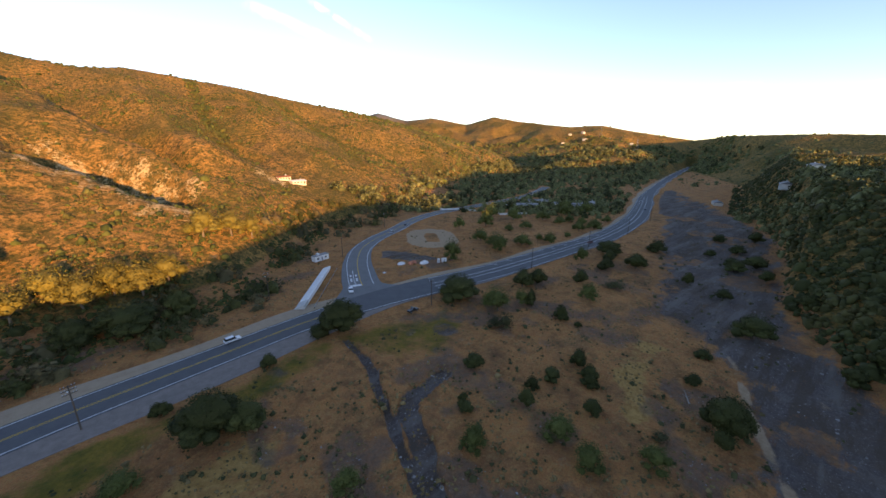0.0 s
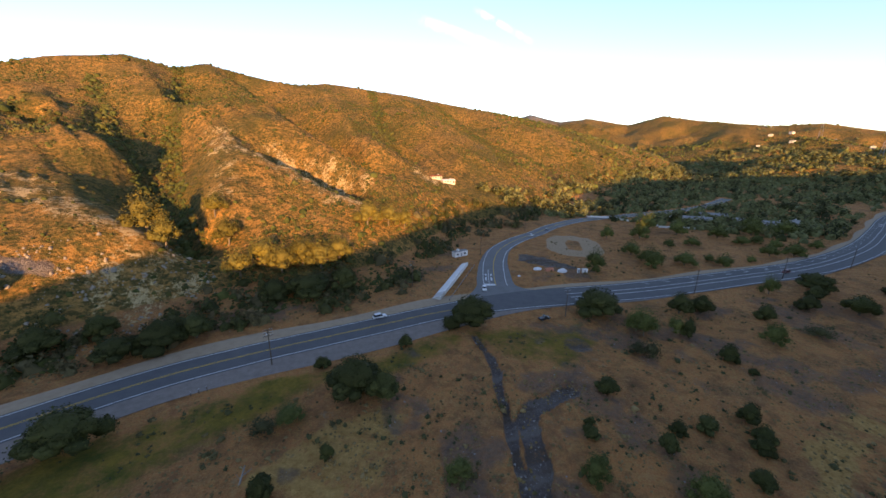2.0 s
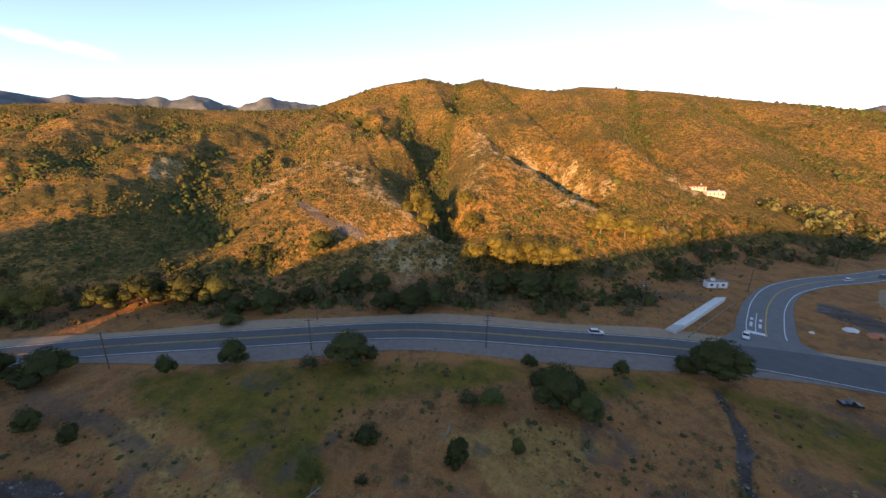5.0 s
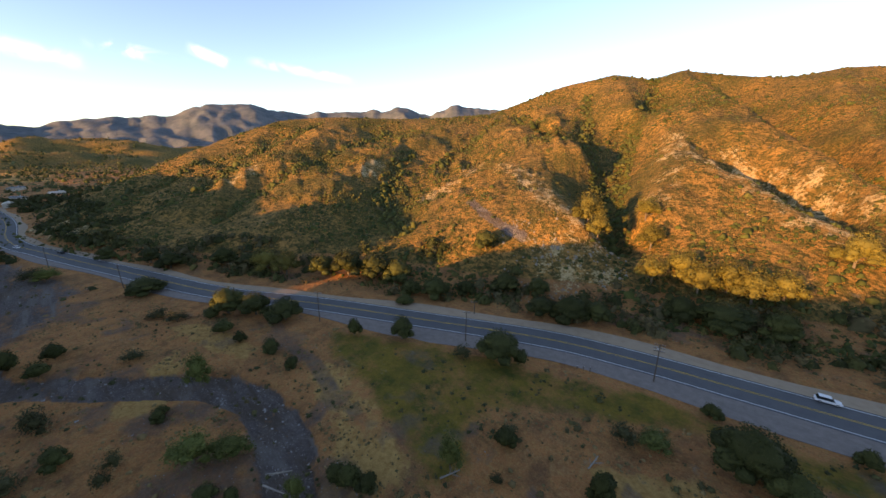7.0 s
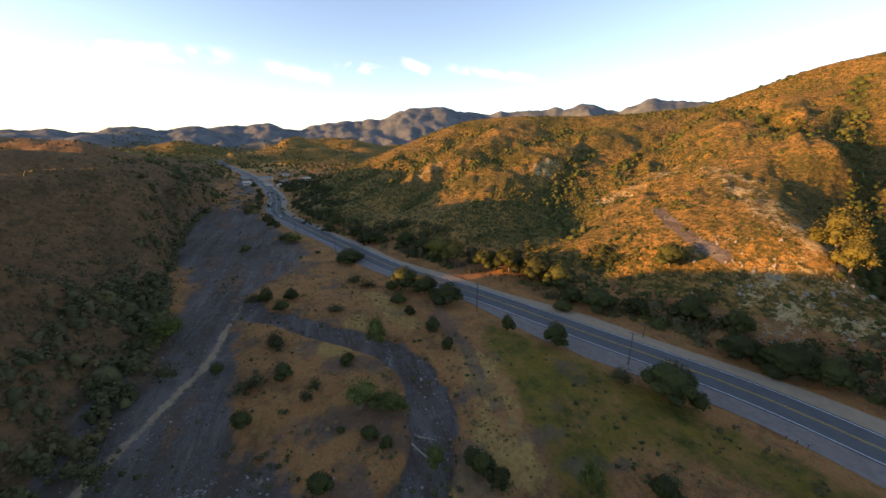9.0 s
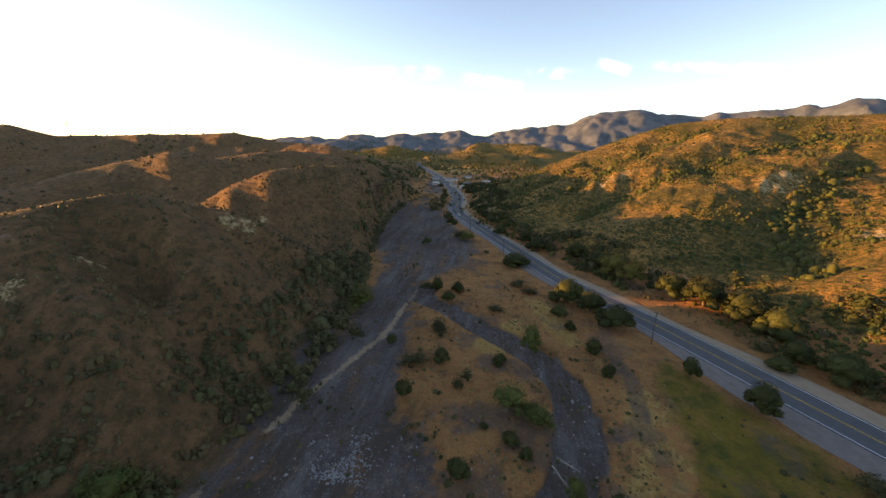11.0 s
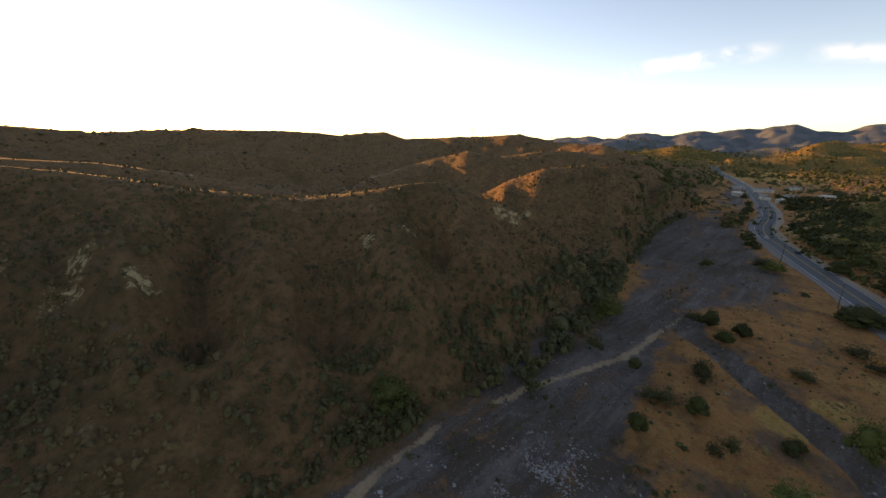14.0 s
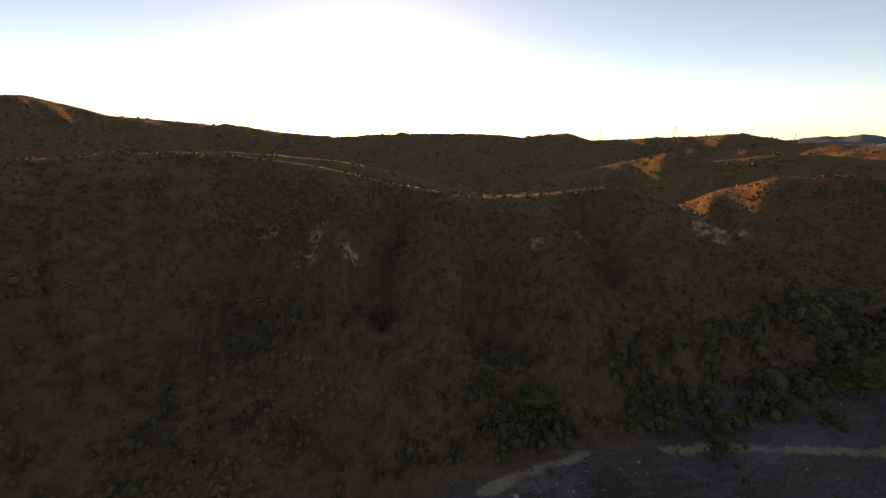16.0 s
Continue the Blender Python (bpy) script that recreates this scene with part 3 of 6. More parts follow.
WASH = [(-9, -50), (-29, -50), (-48, -52), (-74, -55), (-112, -56), (-148, -52), (-205, -66), (-238, -99), (-343, -113), (-452, -93), (-800, -150),
        (-800, -135), (-480, -68), (-365, -55), (-298, -38), (-214, -8), (-152, -33), (-122, -29), (-80, -24), (-70, -17), (-53, -6), (-20, -8), (40, -8),
        (79, 2), (95, 9), (124, 21), (139, 45), (223, 81), (312, 109), (495, 173), (560, 190), (413, 95), (316, 43), (176, 17), (146, 3), (130, -9), (90, -36), (40, -50)]
CHANNEL = [(-150, -30), (-138, -28), (-113, 2), (-100, 15), (-86, 22), (-68, 21), (-52, 16), (-38, 2)]
RILL = [(41, 100), (41, 88), (39, 76), (36, 66), (34, 60), (32, 54), (30, 47), (28, 41), (20, 24)]
RILL_FORK = [(54, 67), (49, 66), (42, 64), (38, 60), (36, 53), (34, 48), (31, 43), (30, 40), (25, 20)]
TRACK = [(-20, -47), (-31, -49), (-51, -50), (-86, -40), (-110, -34), (-152, -33)]
EAST_TRACK = [(127, 21), (112, 14), (101, 10), (80, 0)]
DIRT_TRACK = [(-122, 40), (-108, 37), (-92, 39), (-76, 36), (-70, 28)]
GREEN_FIELDS = [[(-104, 52), (-87, 62), (-72, 72), (-55, 77), (-37, 84), (-23, 90), (-8, 93), (-6, 88), (-20, 78), (-36, 68), (-44, 60), (-43, 52), (-34, 42), (-40, 33), (-54, 38), (-70, 42), (-92, 47)],
                [(-8, 92), (14, 97), (33, 104), (38, 97), (20, 89), (-2, 80)], [(40, 103), (62, 99), (80, 98), (77, 84), (62, 76), (48, 78), (43, 90)]]
TRAIL = [(41.0, -8.3), (39.8, -9.4), (38.6, -10.4), (37.2, -11.5), (35.0, -12.6), (32.5, -13.4)]
YARD = [(92, 168), (100, 157), (118, 146), (112, 170), (100, 180)]
STRAW = [[(72, 26), (84, 24), (98, 32), (120, 36), (116, 44), (92, 40)], [(-96, 40), (-78, 31), (-62, 27), (-50, 21), (-36, 8), (-28, 20), (-44, 34), (-60, 40), (-80, 46)],
         [(-150, 10), (-128, 14), (-104, 24), (-112, 32), (-140, 22)], [(-20, 62), (-8, 50), (4, 52), (14, 70), (0, 76)], [(-130, 10), (-100, -10), (-96, 2), (-118, 16)]]
ROCKY = [[(-12.9, -4.2), (-15.1, -5.5), (-16.8, -5.9)], [(15, 1.0), (13.8, 1.2), (14.6, -1.5)], [(13, 0.4), (9, -2), (3, -5.5)], [(2.5, -7), (-2.5, -8.6)], [(13.5, -3.5), (15, -6)], [(36, -2.5), (33, -3.8), (29, -7.2), (25.5, -9.5)],
         [(27, -8.5), (23, -12)], [(42, -4.5), (45, -6.5), (48, -8.2)], [(40, -3), (43, -5)], [(24, -15), (21, -17.5)], [(28, -16), (26, -19.5)], [(94, -8.5), (91, -9.5)], [(72, -3.2), (75, -4.6)], [(55, -2.5), (57, -4)], [(8, -1.5), (1, -4.6), (-4, -6.4)]]
FIELD = [(-909, -177), (-911, -30), (-1257, -37), (-1217, -199)]
PALE_WEST = [(129, -10.5), (125, -10.5), (127, -11.5), (150, -15.3), (186.5, -17), (187, -19), (180, -17), (191, -13), (184.5, -14), (143.5, -14.5)]


ROCK_LINES = [[tuple(meets(*p)[:2]) for p in line] for line in ROCKY]
TRAIL_LINE = [tuple(meets(*p)[:2]) for p in TRAIL]


def build_ground():
    spokes, rings = 1020, 338
    az = np.linspace(-125, 235, spokes, endpoint=False)
    r = np.concatenate([[0.0], 14 * (4850 / 14) ** (np.arange(rings - 1) / (rings - 2))])
    R, A = np.meshgrid(r, np.radians(az), indexing="ij")
    X, Y = (-np.sin(A) * R).ravel(), (np.cos(A) * R).ravel()
    Z = height(X, Y)
    masks = {k: np.zeros(len(X)) for k in ("slope", "green", "dirt", "gravel", "rock", "far", "stony", "west", "straw", "brush")}
    masks["slope"] = soft_step((Z - 2.0) / 4)
    rr = np.hypot(X, Y)
    az_all = bearing(X, Y)
    masks["slope"] = np.maximum(masks["slope"], soft_step((rr - knots(az_all, WEST_FOOT) + 9) / 3) * (az_all > 104))
    masks["west"] = soft_step((bearing(X, Y) - 98) / 6) * soft_step((1400 - rr) / 500)
    # haze share of the colour, growing with distance and left out over the field
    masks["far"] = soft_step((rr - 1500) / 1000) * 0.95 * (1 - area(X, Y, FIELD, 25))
    masks["straw"] = area(X, Y, FIELD, 25)
    near = np.flatnonzero(rr < 1600)
    x, y = X[near], Y[near]
    road = np.minimum(reach(x, y, ROAD_LINE), reach(x, y, SIDE_LINE))
    flat = 1 - soft_step((road - 11) / 10)
    Z[near] = Z[near] * (1 - flat) + flat * -0.12
    near = np.flatnonzero(rr < 820)
    x, y = X[near], Y[near]
    wob = (fbm(x / 9, y / 9, 3, 91) - 0.5) * 7
    wash = area(x + wob, y + wob, WASH, 6.5)
    chan = 1 - soft_step((reach(x + wob * 0.6, y + wob * 0.3, CHANNEL) - 3.8) / 2.4)
    rill = np.maximum(1 - soft_step((reach(x + wob * 0.6, y + wob * 0.3, RILL) - 0.6) / 1.0), 1 - soft_step((reach(x + wob * 0.7, y + wob * 0.4, RILL_FORK) - 1.9) / 1.0))
    clear = soft_step((np.minimum(reach(x, y, ROAD_LINE), reach(x, y, SIDE_LINE)) - 15) / 6)
    low = np.clip(1 - Z[near] / 3, 0, 1)
    patch = soft_step((fbm(x / 12, y / 12, 5, 95) - 0.54 + 0.02 * soft_step((x - 40) / 25)) / 0.14) * soft_step((240 - np.hypot(x, y)) / 50) * 0.68
    islands = soft_step((fbm(x / 17, y / 17, 5, 97) - 0.50) / 0.2)
    masks["gravel"][near] = np.maximum.reduce([wash * (1 - islands * (0.35 + 0.4 * (x > 0))), chan, rill]) * low
    masks["stony"][near] = np.maximum.reduce([patch * clear * 1.35, wash * islands, 1 - soft_step((reach(x + wob * 0.3, y, DIRT_TRACK) - 1.4) / 1.5)]) * low
    Z[near] -= (1.5 * chan + 1.1 * rill) * low + 0.8 * wash * low
    tracks = np.minimum(reach(x + wob * 0.25, y + wob * 0.2, TRACK), reach(x + wob * 0.2, y, EAST_TRACK))
    masks["dirt"][near] = np.maximum.reduce([(1 - soft_step((tracks - 0.2) / 2.4)) * (0.12 + 0.85 * fbm(x / 8, y / 8, 3, 93)), 1 - soft_step((np.abs(reach(x, y, [(138, 182), (146, 196)]) - 10.5) - 4.2) / 3) * (0.55 + 0.5 * fbm(x / 5, y / 5, 3, 98))])
    masks["gravel"][near] = np.maximum.reduce([masks["gravel"][near], area(x, y, YARD, 2), 1 - soft_step((reach(x, y, [(366, 128), (460, 165), (560, 198)]) - 6) / 3),
                                               (1 - soft_step((np.hypot(x - 70, y - 86) - 3) / 3)) * 0.8])
    masks["gravel"][near] = np.maximum(masks["gravel"][near], 1 - soft_step((reach(x, y, TRAIL_LINE) - 1.6) / 2))
    drift = (fbm(x / 14, y / 14, 3, 105) - 0.5) * 16
    # mask along the mountain gullies for brush and painted shade; paler on spurs
    for folds, wide in ((MOUNTAIN, 10.0),):
        hollow = np.minimum.reduce([reach(x + drift, y, line) for line in folds.hollows if len(line) > 1])
        ridge = np.minimum.reduce([reach(x, y + drift, line) for line in folds.ridges if len(line) > 1])
        masks["brush"][near] = np.maximum(masks["brush"][near], (1 - soft_step((hollow - 2) / wide)) * (0.5 + 0.7 * fbm(x / 8, y / 8, 3, 107)))
        masks["brush"][near] -= 0.4 * (1 - soft_step((ridge - 1) / 7)) * (1.6 * fbm(x / 11, y / 11, 3, 109) - 0.2) * (masks["brush"][near] < 0.2) * (np.hypot(x, y) > 100)
    for ring in STRAW:
        masks["straw"][near] = np.maximum(masks["straw"][near], area(x + wob, y + wob, ring, 3) * (0.25 + 0.8 * fbm(x / 7, y / 7, 3, 94)))
    for ring in GREEN_FIELDS:
        masks["green"][near] = np.maximum(masks["green"][near], area(x + wob, y + wob, ring, 4) * (0.50 - 0.2 * (x > 36) + 0.85 * fbm(x / 9, y / 9, 4, 99)))
    for spot in ROCK_LINES:
        d = reach(x, y, spot)
        masks["rock"][near] = np.maximum(masks["rock"][near], (1 - soft_step((d - 2) / 14)) * (2.0 * fbm(x / 5, y / 5, 4, 101) - 0.60))
    for spot in PALE_WEST:
        p = meets(*spot)
        masks["rock"][near] = np.maximum(masks["rock"][near], (1 - soft_step((np.hypot(x - p.x, y - p.y) - 0.5) / 6)) * (1.6 * fbm(x / 3.5, y / 3.5, 3, 103) - 0.25))
    co = np.stack([X, Y, Z], 1)[spokes - 1:]          # one vertex for the middle
    i, j = np.meshgrid(np.arange(rings - 2), np.arange(spokes), indexing="ij")
    p, q = 1 + i * spokes + j, 1 + i * spokes + (j + 1) % spokes
    quads = np.stack([p, p + spokes, q + spokes, q], -1).reshape(-1, 4)
    fan = np.stack([0 * np.arange(spokes), 1 + np.arange(spokes), 1 + (np.arange(spokes) + 1) % spokes], 1)
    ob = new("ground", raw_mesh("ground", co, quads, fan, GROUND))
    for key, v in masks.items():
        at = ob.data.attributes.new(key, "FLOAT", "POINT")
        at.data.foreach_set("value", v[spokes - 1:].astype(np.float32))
    return tagged(ob, "dry grass valley floor with grey gravel wash and scrub-covered hills", "ground", kind="structure")


def raw_mesh(name, co, quads, tris, material, shade=True):
    """A mesh from arrays of places, quads and triangles."""
    me = bpy.data.meshes.new(name)
    quads, tris = np.asarray(quads, np.int32).reshape(-1, 4), np.asarray(tris, np.int32).reshape(-1, 3)
    me.vertices.add(len(co))
    me.vertices.foreach_set("co", np.asarray(co, np.float32).ravel())
    loops = np.concatenate([quads.ravel(), tris.ravel()])
    me.loops.add(len(loops))
    me.loops.foreach_set("vertex_index", loops)
    starts = np.concatenate([np.arange(len(quads)) * 4, len(quads) * 4 + np.arange(len(tris)) * 3])
    me.polygons.add(len(starts))
    me.polygons.foreach_set("loop_start", starts.astype(np.int32))
    me.update(calc_edges=True)
    me.validate()
    if shade:
        me.polygons.foreach_set("use_smooth", np.ones(len(me.polygons), bool))
    me.materials.append(material)
    return me


ground = build_ground()


# ---- roads ----
def part(name, bm, material, parent, label=""):
    me = bpy.data.meshes.new(name)
    bm.to_mesh(me)
    bm.free()
    me.materials.append(material)
    ob = new(name, me)
    ob.parent = parent
    return tagged(ob, label)


def ribbon(bm, line, left, right, z, thick=0.12, dash=None, span=None):
    """A strip along a line between two offsets (to its left), with a real edge."""
    far = 0.0
    rows = []
    for k, p in enumerate(line):
        d = (line[min(k + 1, len(line) - 1)] - line[max(k - 1, 0)]).normalized()
        n = Vector((-d.y, d.x, 0))
        far += (p - line[k - 1]).length if k else 0
        lo, hi = (left(far), right(far)) if callable(left) else (left, right)
        rows.append((far, p + n * lo, p + n * hi))
    for (f0, a0, b0), (f1, a1, b1) in zip(rows, rows[1:]):
        if span and not span[0] <= f0 <= span[1]:
            continue
        if dash and (f0 % dash[0]) > dash[1]:
            continue
        v = [bm.verts.new((q.x, q.y, z + dz)) for dz in (0, -thick) for q in (a0, b0, b1, a1)]
        bm.faces.new(v[3::-1] if (b0 - a0).cross(a1 - a0).z > 0 else v[:4])
        bm.faces.new((v[0], v[3], v[7], v[4]))
        bm.faces.new((v[1], v[2], v[6], v[5]))
    bmesh.ops.remove_doubles(bm, verts=bm.verts, dist=0.001)
    bmesh.ops.recalc_face_normals(bm, faces=bm.faces)
    return bm


main_line, side_line = curve(ROAD, 3.0), curve(SIDE_ROAD, 2.0)
# how far along the main road lie the junction and its widening
spot = min(range(len(main_line)), key=lambda k: (main_line[k] - Vector((62, 121, 0))).length)
JUNCTION = sum((main_line[k + 1] - main_line[k]).length for k in range(spot))


def widen(far, narrow, wide):
    return narrow + (wide - narrow) * float(soft_step((far - JUNCTION + 40) / 70)) - (wide - narrow) * float(soft_step((far - JUNCTION - 330) / 250))


road = tagged(new("road"), "two-lane dark asphalt highway with gravel shoulders", "road", kind="structure")
part("carriageway", ribbon(bmesh.new(), main_line, lambda f: widen(f, 6.0, 9.0), lambda f: -widen(f, 6.0, 8.5), 0.10), ASPHALT, road)
part("gravel_shoulder", ribbon(bmesh.new(), main_line, lambda f: -4.0, lambda f: -13.5 + 1.2 * math.sin(f / 17) + 5 * (1 - float(soft_step((JUNCTION + 30 - f) / 60))) + 4 * float(soft_step((JUNCTION - 150 - f) / 60)), 0.05), GRAVEL, road, "grey gravel shoulder")
part("sandy_shoulder", ribbon(bmesh.new(), main_line, lambda f: 12 + 1.0 * math.sin(f / 11) - 2 * float(soft_step((JUNCTION - 150 - f) / 60)), lambda f: 4.0, 0.04), SANDY, road, "sandy verge")
part("edge_line_north", ribbon(bmesh.new(), main_line, lambda f: widen(f, 5.3, 8.0) + 0.11, lambda f: widen(f, 5.3, 8.0) - 0.11, 0.125, 0.02, span=(0, JUNCTION - 16)), WHITE_LINE, road)
part("edge_line_north", ribbon(bmesh.new(), main_line, lambda f: widen(f, 5.3, 8.0) + 0.11, lambda f: widen(f, 5.3, 8.0) - 0.11, 0.125, 0.02, span=(JUNCTION + 30, 9e9)), WHITE_LINE, road)
part("edge_line_south", ribbon(bmesh.new(), main_line, lambda f: -widen(f, 5.3, 7.6) + 0.11, lambda f: -widen(f, 5.3, 7.6) - 0.11, 0.125, 0.02), WHITE_LINE, road)
for shift in (0.24, -0.24):
    part("centre_line", ribbon(bmesh.new(), main_line, shift + 0.065, shift - 0.065, 0.125, 0.02, span=(0, JUNCTION - 18)), YELLOW_LINE, road, "yellow centre line")
for shift in (1.9, -1.5):
    part("turn_lane_line", ribbon(bmesh.new(), main_line, shift + 0.12, shift - 0.12, 0.125, 0.02, span=(JUNCTION + 28, JUNCTION + 420)), WHITE_LINE, road)
part("lane_dashes", ribbon(bmesh.new(), main_line, 4.9, 4.66, 0.125, 0.02, dash=(14, 4), span=(JUNCTION + 120, 9e9)), WHITE_LINE, road)

hatch = bmesh.new()
far = 0.0
for k in range(1, len(main_line)):
    step = (main_line[k] - main_line[k - 1]).length
    if JUNCTION + 60 < far < JUNCTION + 380 and int(far / 13) != int((far + step) / 13):
        d = (main_line[k] - main_line[k - 1]).normalized()
        n = Vector((-d.y, d.x, 0))
        p, q = main_line[k] + n * 5.2 + d * 1.2, main_line[k] + n * 7.8 - d * 1.2
        v = [hatch.verts.new((c.x, c.y, 0.127)) for c in (p - d * 0.2, p + d * 0.2, q + d * 0.2, q - d * 0.2)]
        hatch.faces.new(v)
    far += step
part("hatching", hatch, WHITE_LINE, road)

side_road = tagged(new("side_road"), "grey asphalt side road curving up the canyon", "road", kind="structure")
part("carriageway", ribbon(bmesh.new(), side_line, lambda f: 8.5 - 3 * float(soft_step(f / 110)) + 8 * (1 - float(soft_step(f / 16))), lambda f: -8.5 + 3 * float(soft_step(f / 110)) - 9 * (1 - float(soft_step(f / 16))), 0.085), OLD_ASPHALT, side_road)
for shift in (5.2, -5.0):
    part("edge_line", ribbon(bmesh.new(), side_line, shift + 0.13, shift - 0.13, 0.115, 0.02, span=(14, 9e9)), WHITE_LINE, side_road)
part("centre_line", ribbon(bmesh.new(), side_line, 0.13, -0.13, 0.115, 0.02, span=(14, 9e9)), YELLOW_LINE, side_road)
part("stop_bar", ribbon(bmesh.new(), side_line, 5.0, 0.3, 0.118, 0.02, span=(13.5, 15.5)), WHITE_LINE, side_road)
part("lane_line", ribbon(bmesh.new(), side_line, 2.8, 2.55, 0.118, 0.02, span=(15, 34)), WHITE_LINE, side_road)
for shift, at in ((1.4, 20), (3.9, 20), (1.4, 25), (3.9, 25)):
    part("lane_marking", ribbon(bmesh.new(), side_line, shift + 0.4, shift - 0.4, 0.118, 0.02, span=(at, at + 2.2)), WHITE_LINE, side_road)


# ---- plants ----
def leafy(seed, lobes, count, leaf, shell=(0.72, 1.02), core=0.86, droop=0.0):
    """A crown one metre wide and one metre high: lobes of many small leaf sprays round dim cores. Returns places, quads, triangles."""
    rnd = np.random.RandomState(seed)
    co, quads, tris = [], [], []
    total = 0
    ball = bmesh.new()
    bmesh.ops.create_icosphere(ball, subdivisions=1, radius=1)
    bco = np.array([v.co[:] for v in ball.verts])
    ball.verts.index_update()
    bfa = np.array([[v.index for v in f.verts] for f in ball.faces])
    ball.free()
    weights = np.array([l[3] * l[3] for l in lobes])
    for x, y, z, r, rz in lobes:
        bumps = 1 + 0.3 * (rnd.rand(len(bco), 1) - 0.5)
        co.append(bco * bumps * (r * core, r * core, rz * core) + (x, y, z))
        tris.append(bfa + total)
        total += len(bco)
    pick = rnd.choice(len(lobes), count, p=weights / weights.sum())
    lob = np.array(lobes)[pick]
    d = rnd.normal(size=(count, 3))
    d /= np.linalg.norm(d, axis=1, keepdims=True)
    d[:, 2] = np.where(d[:, 2] < -0.55, -d[:, 2], d[:, 2])
    c = lob[:, :3] + d * rnd.uniform(*shell, (count, 1)) * lob[:, [3, 3, 4]]
    c[:, 2] -= droop * rnd.rand(count)
    n = d + 0.9 * rnd.normal(size=(count, 3))
    n /= np.linalg.norm(n, axis=1, keepdims=True)
    u = np.cross(n, rnd.normal(size=(count, 3)))
    u /= np.linalg.norm(u, axis=1, keepdims=True)
    w = np.cross(n, u)
    s = leaf * rnd.uniform(0.6, 1.5, (count, 1))
    ragged = [c + s * (u * a + w * b + n * e) * rnd.uniform(0.7, 1.2, (count, 1)) for a, b, e in ((-1, -0.3, -0.2), (0.1, -0.8, 0.2), (1, 0.2, -0.2), (-0.1, 0.8, 0.15))]
    co.append(np.stack(ragged, 1).reshape(-1, 3))
    quads = total + np.arange(count * 4).reshape(-1, 4)
    co = np.concatenate(co)
    co[:, 2] = np.maximum(co[:, 2], 0.01)
    return co, quads, np.concatenate(tris)


def round_lobes(seed, n, low, spread, size):
    rnd = random.Random(seed)
    out = [(0, 0, low + (1 - low) * 0.48, 0.36, 0.40 * (1 - low) + 0.1)]
    for k in range(n):
        a, d = 2.4 * k + rnd.uniform(-0.4, 0.4), spread * rnd.uniform(0.55, 1.12)
        r = size * rnd.uniform(0.75, 1.25)
        dome = 0.24 + 0.52 * (1 - (d / spread / 1.12) ** 2)
        out.append((d * math.cos(a), d * math.sin(a), low + (1 - low) * dome * rnd.uniform(0.7, 1.08), r, r * rnd.uniform(0.8, 1.1)))
    return out


def limb(bm, p, q, r0, r1, sides=6):
    p, q = Vector(p), Vector(q)
    turn = (q - p).to_track_quat("Z", "Y").to_matrix()
    rings = []
    for base, r in ((p, r0), (p.lerp(q, 0.5) + Vector((0.012, -0.01, 0)), (r0 + r1) / 2), (q, r1)):
        rings.append([bm.verts.new(base + turn @ Vector((r * math.cos(2 * math.pi * k / sides), r * math.sin(2 * math.pi * k / sides), 0))) for k in range(sides)])
    for a, b in zip(rings, rings[1:]):
        for k in range(sides):
            bm.faces.new((a[k], a[(k + 1) % sides], b[(k + 1) % sides], b[k]))
    bm.faces.new(rings[-1])


def plant(kind, seed, lobes, count, leaf, material, trunk, label, group, category, **more):
    """A tree or shrub one metre wide and high, with its stem and limbs, and its crown."""
    base = new(kind)
    co, quads, tris = leafy(seed, lobes, count, leaf, **more)
    crown = new("crown" if trunk > 0.02 else "foliage", raw_mesh("crown", co, quads, tris, material))
    crown.parent = base
    bm = bmesh.new()
    rnd = random.Random(seed)
    fork = lobes[0][2] * (0.62 if trunk > 0.02 else 0.3)
    limb(bm, (0, 0, -0.03), (0.01, 0.01, fork), trunk, trunk * 0.7)
    for lobe in lobes[1:]:
        limb(bm, (0.01, 0.01, fork * rnd.uniform(0.7, 0.98)), (lobe[0] * 0.85, lobe[1] * 0.85, lobe[2] * 0.95), trunk * 0.5, trunk * 0.15, 5)
    part("trunk" if trunk > 0.02 else "stem", bm, BARK, base)
    return tagged(base, label, category, group)


def unseen(ob):
    """A pattern plant stays below the ground, out of the way, and is removed once its copies stand."""
    for o in (*ob.children_recursive, ob):
        bpy.data.objects.remove(o)


def grow(patterns, spots, seed, tweak=0.12):
    rnd = random.Random(seed)
    for k, (x, y, w, h) in enumerate(spots):
        z = float(height([x], [y])[0]) - 0.25
        size = Matrix.Diagonal((w * rnd.uniform(1 - tweak, 1 + tweak), w * rnd.uniform(1 - tweak, 1 + tweak), h, 1))
        copy_thing(patterns[k % len(patterns)], pose(x, y, z, 0, 0, rnd.uniform(0, 360)) @ size)
    for ob in patterns:
        unseen(ob)


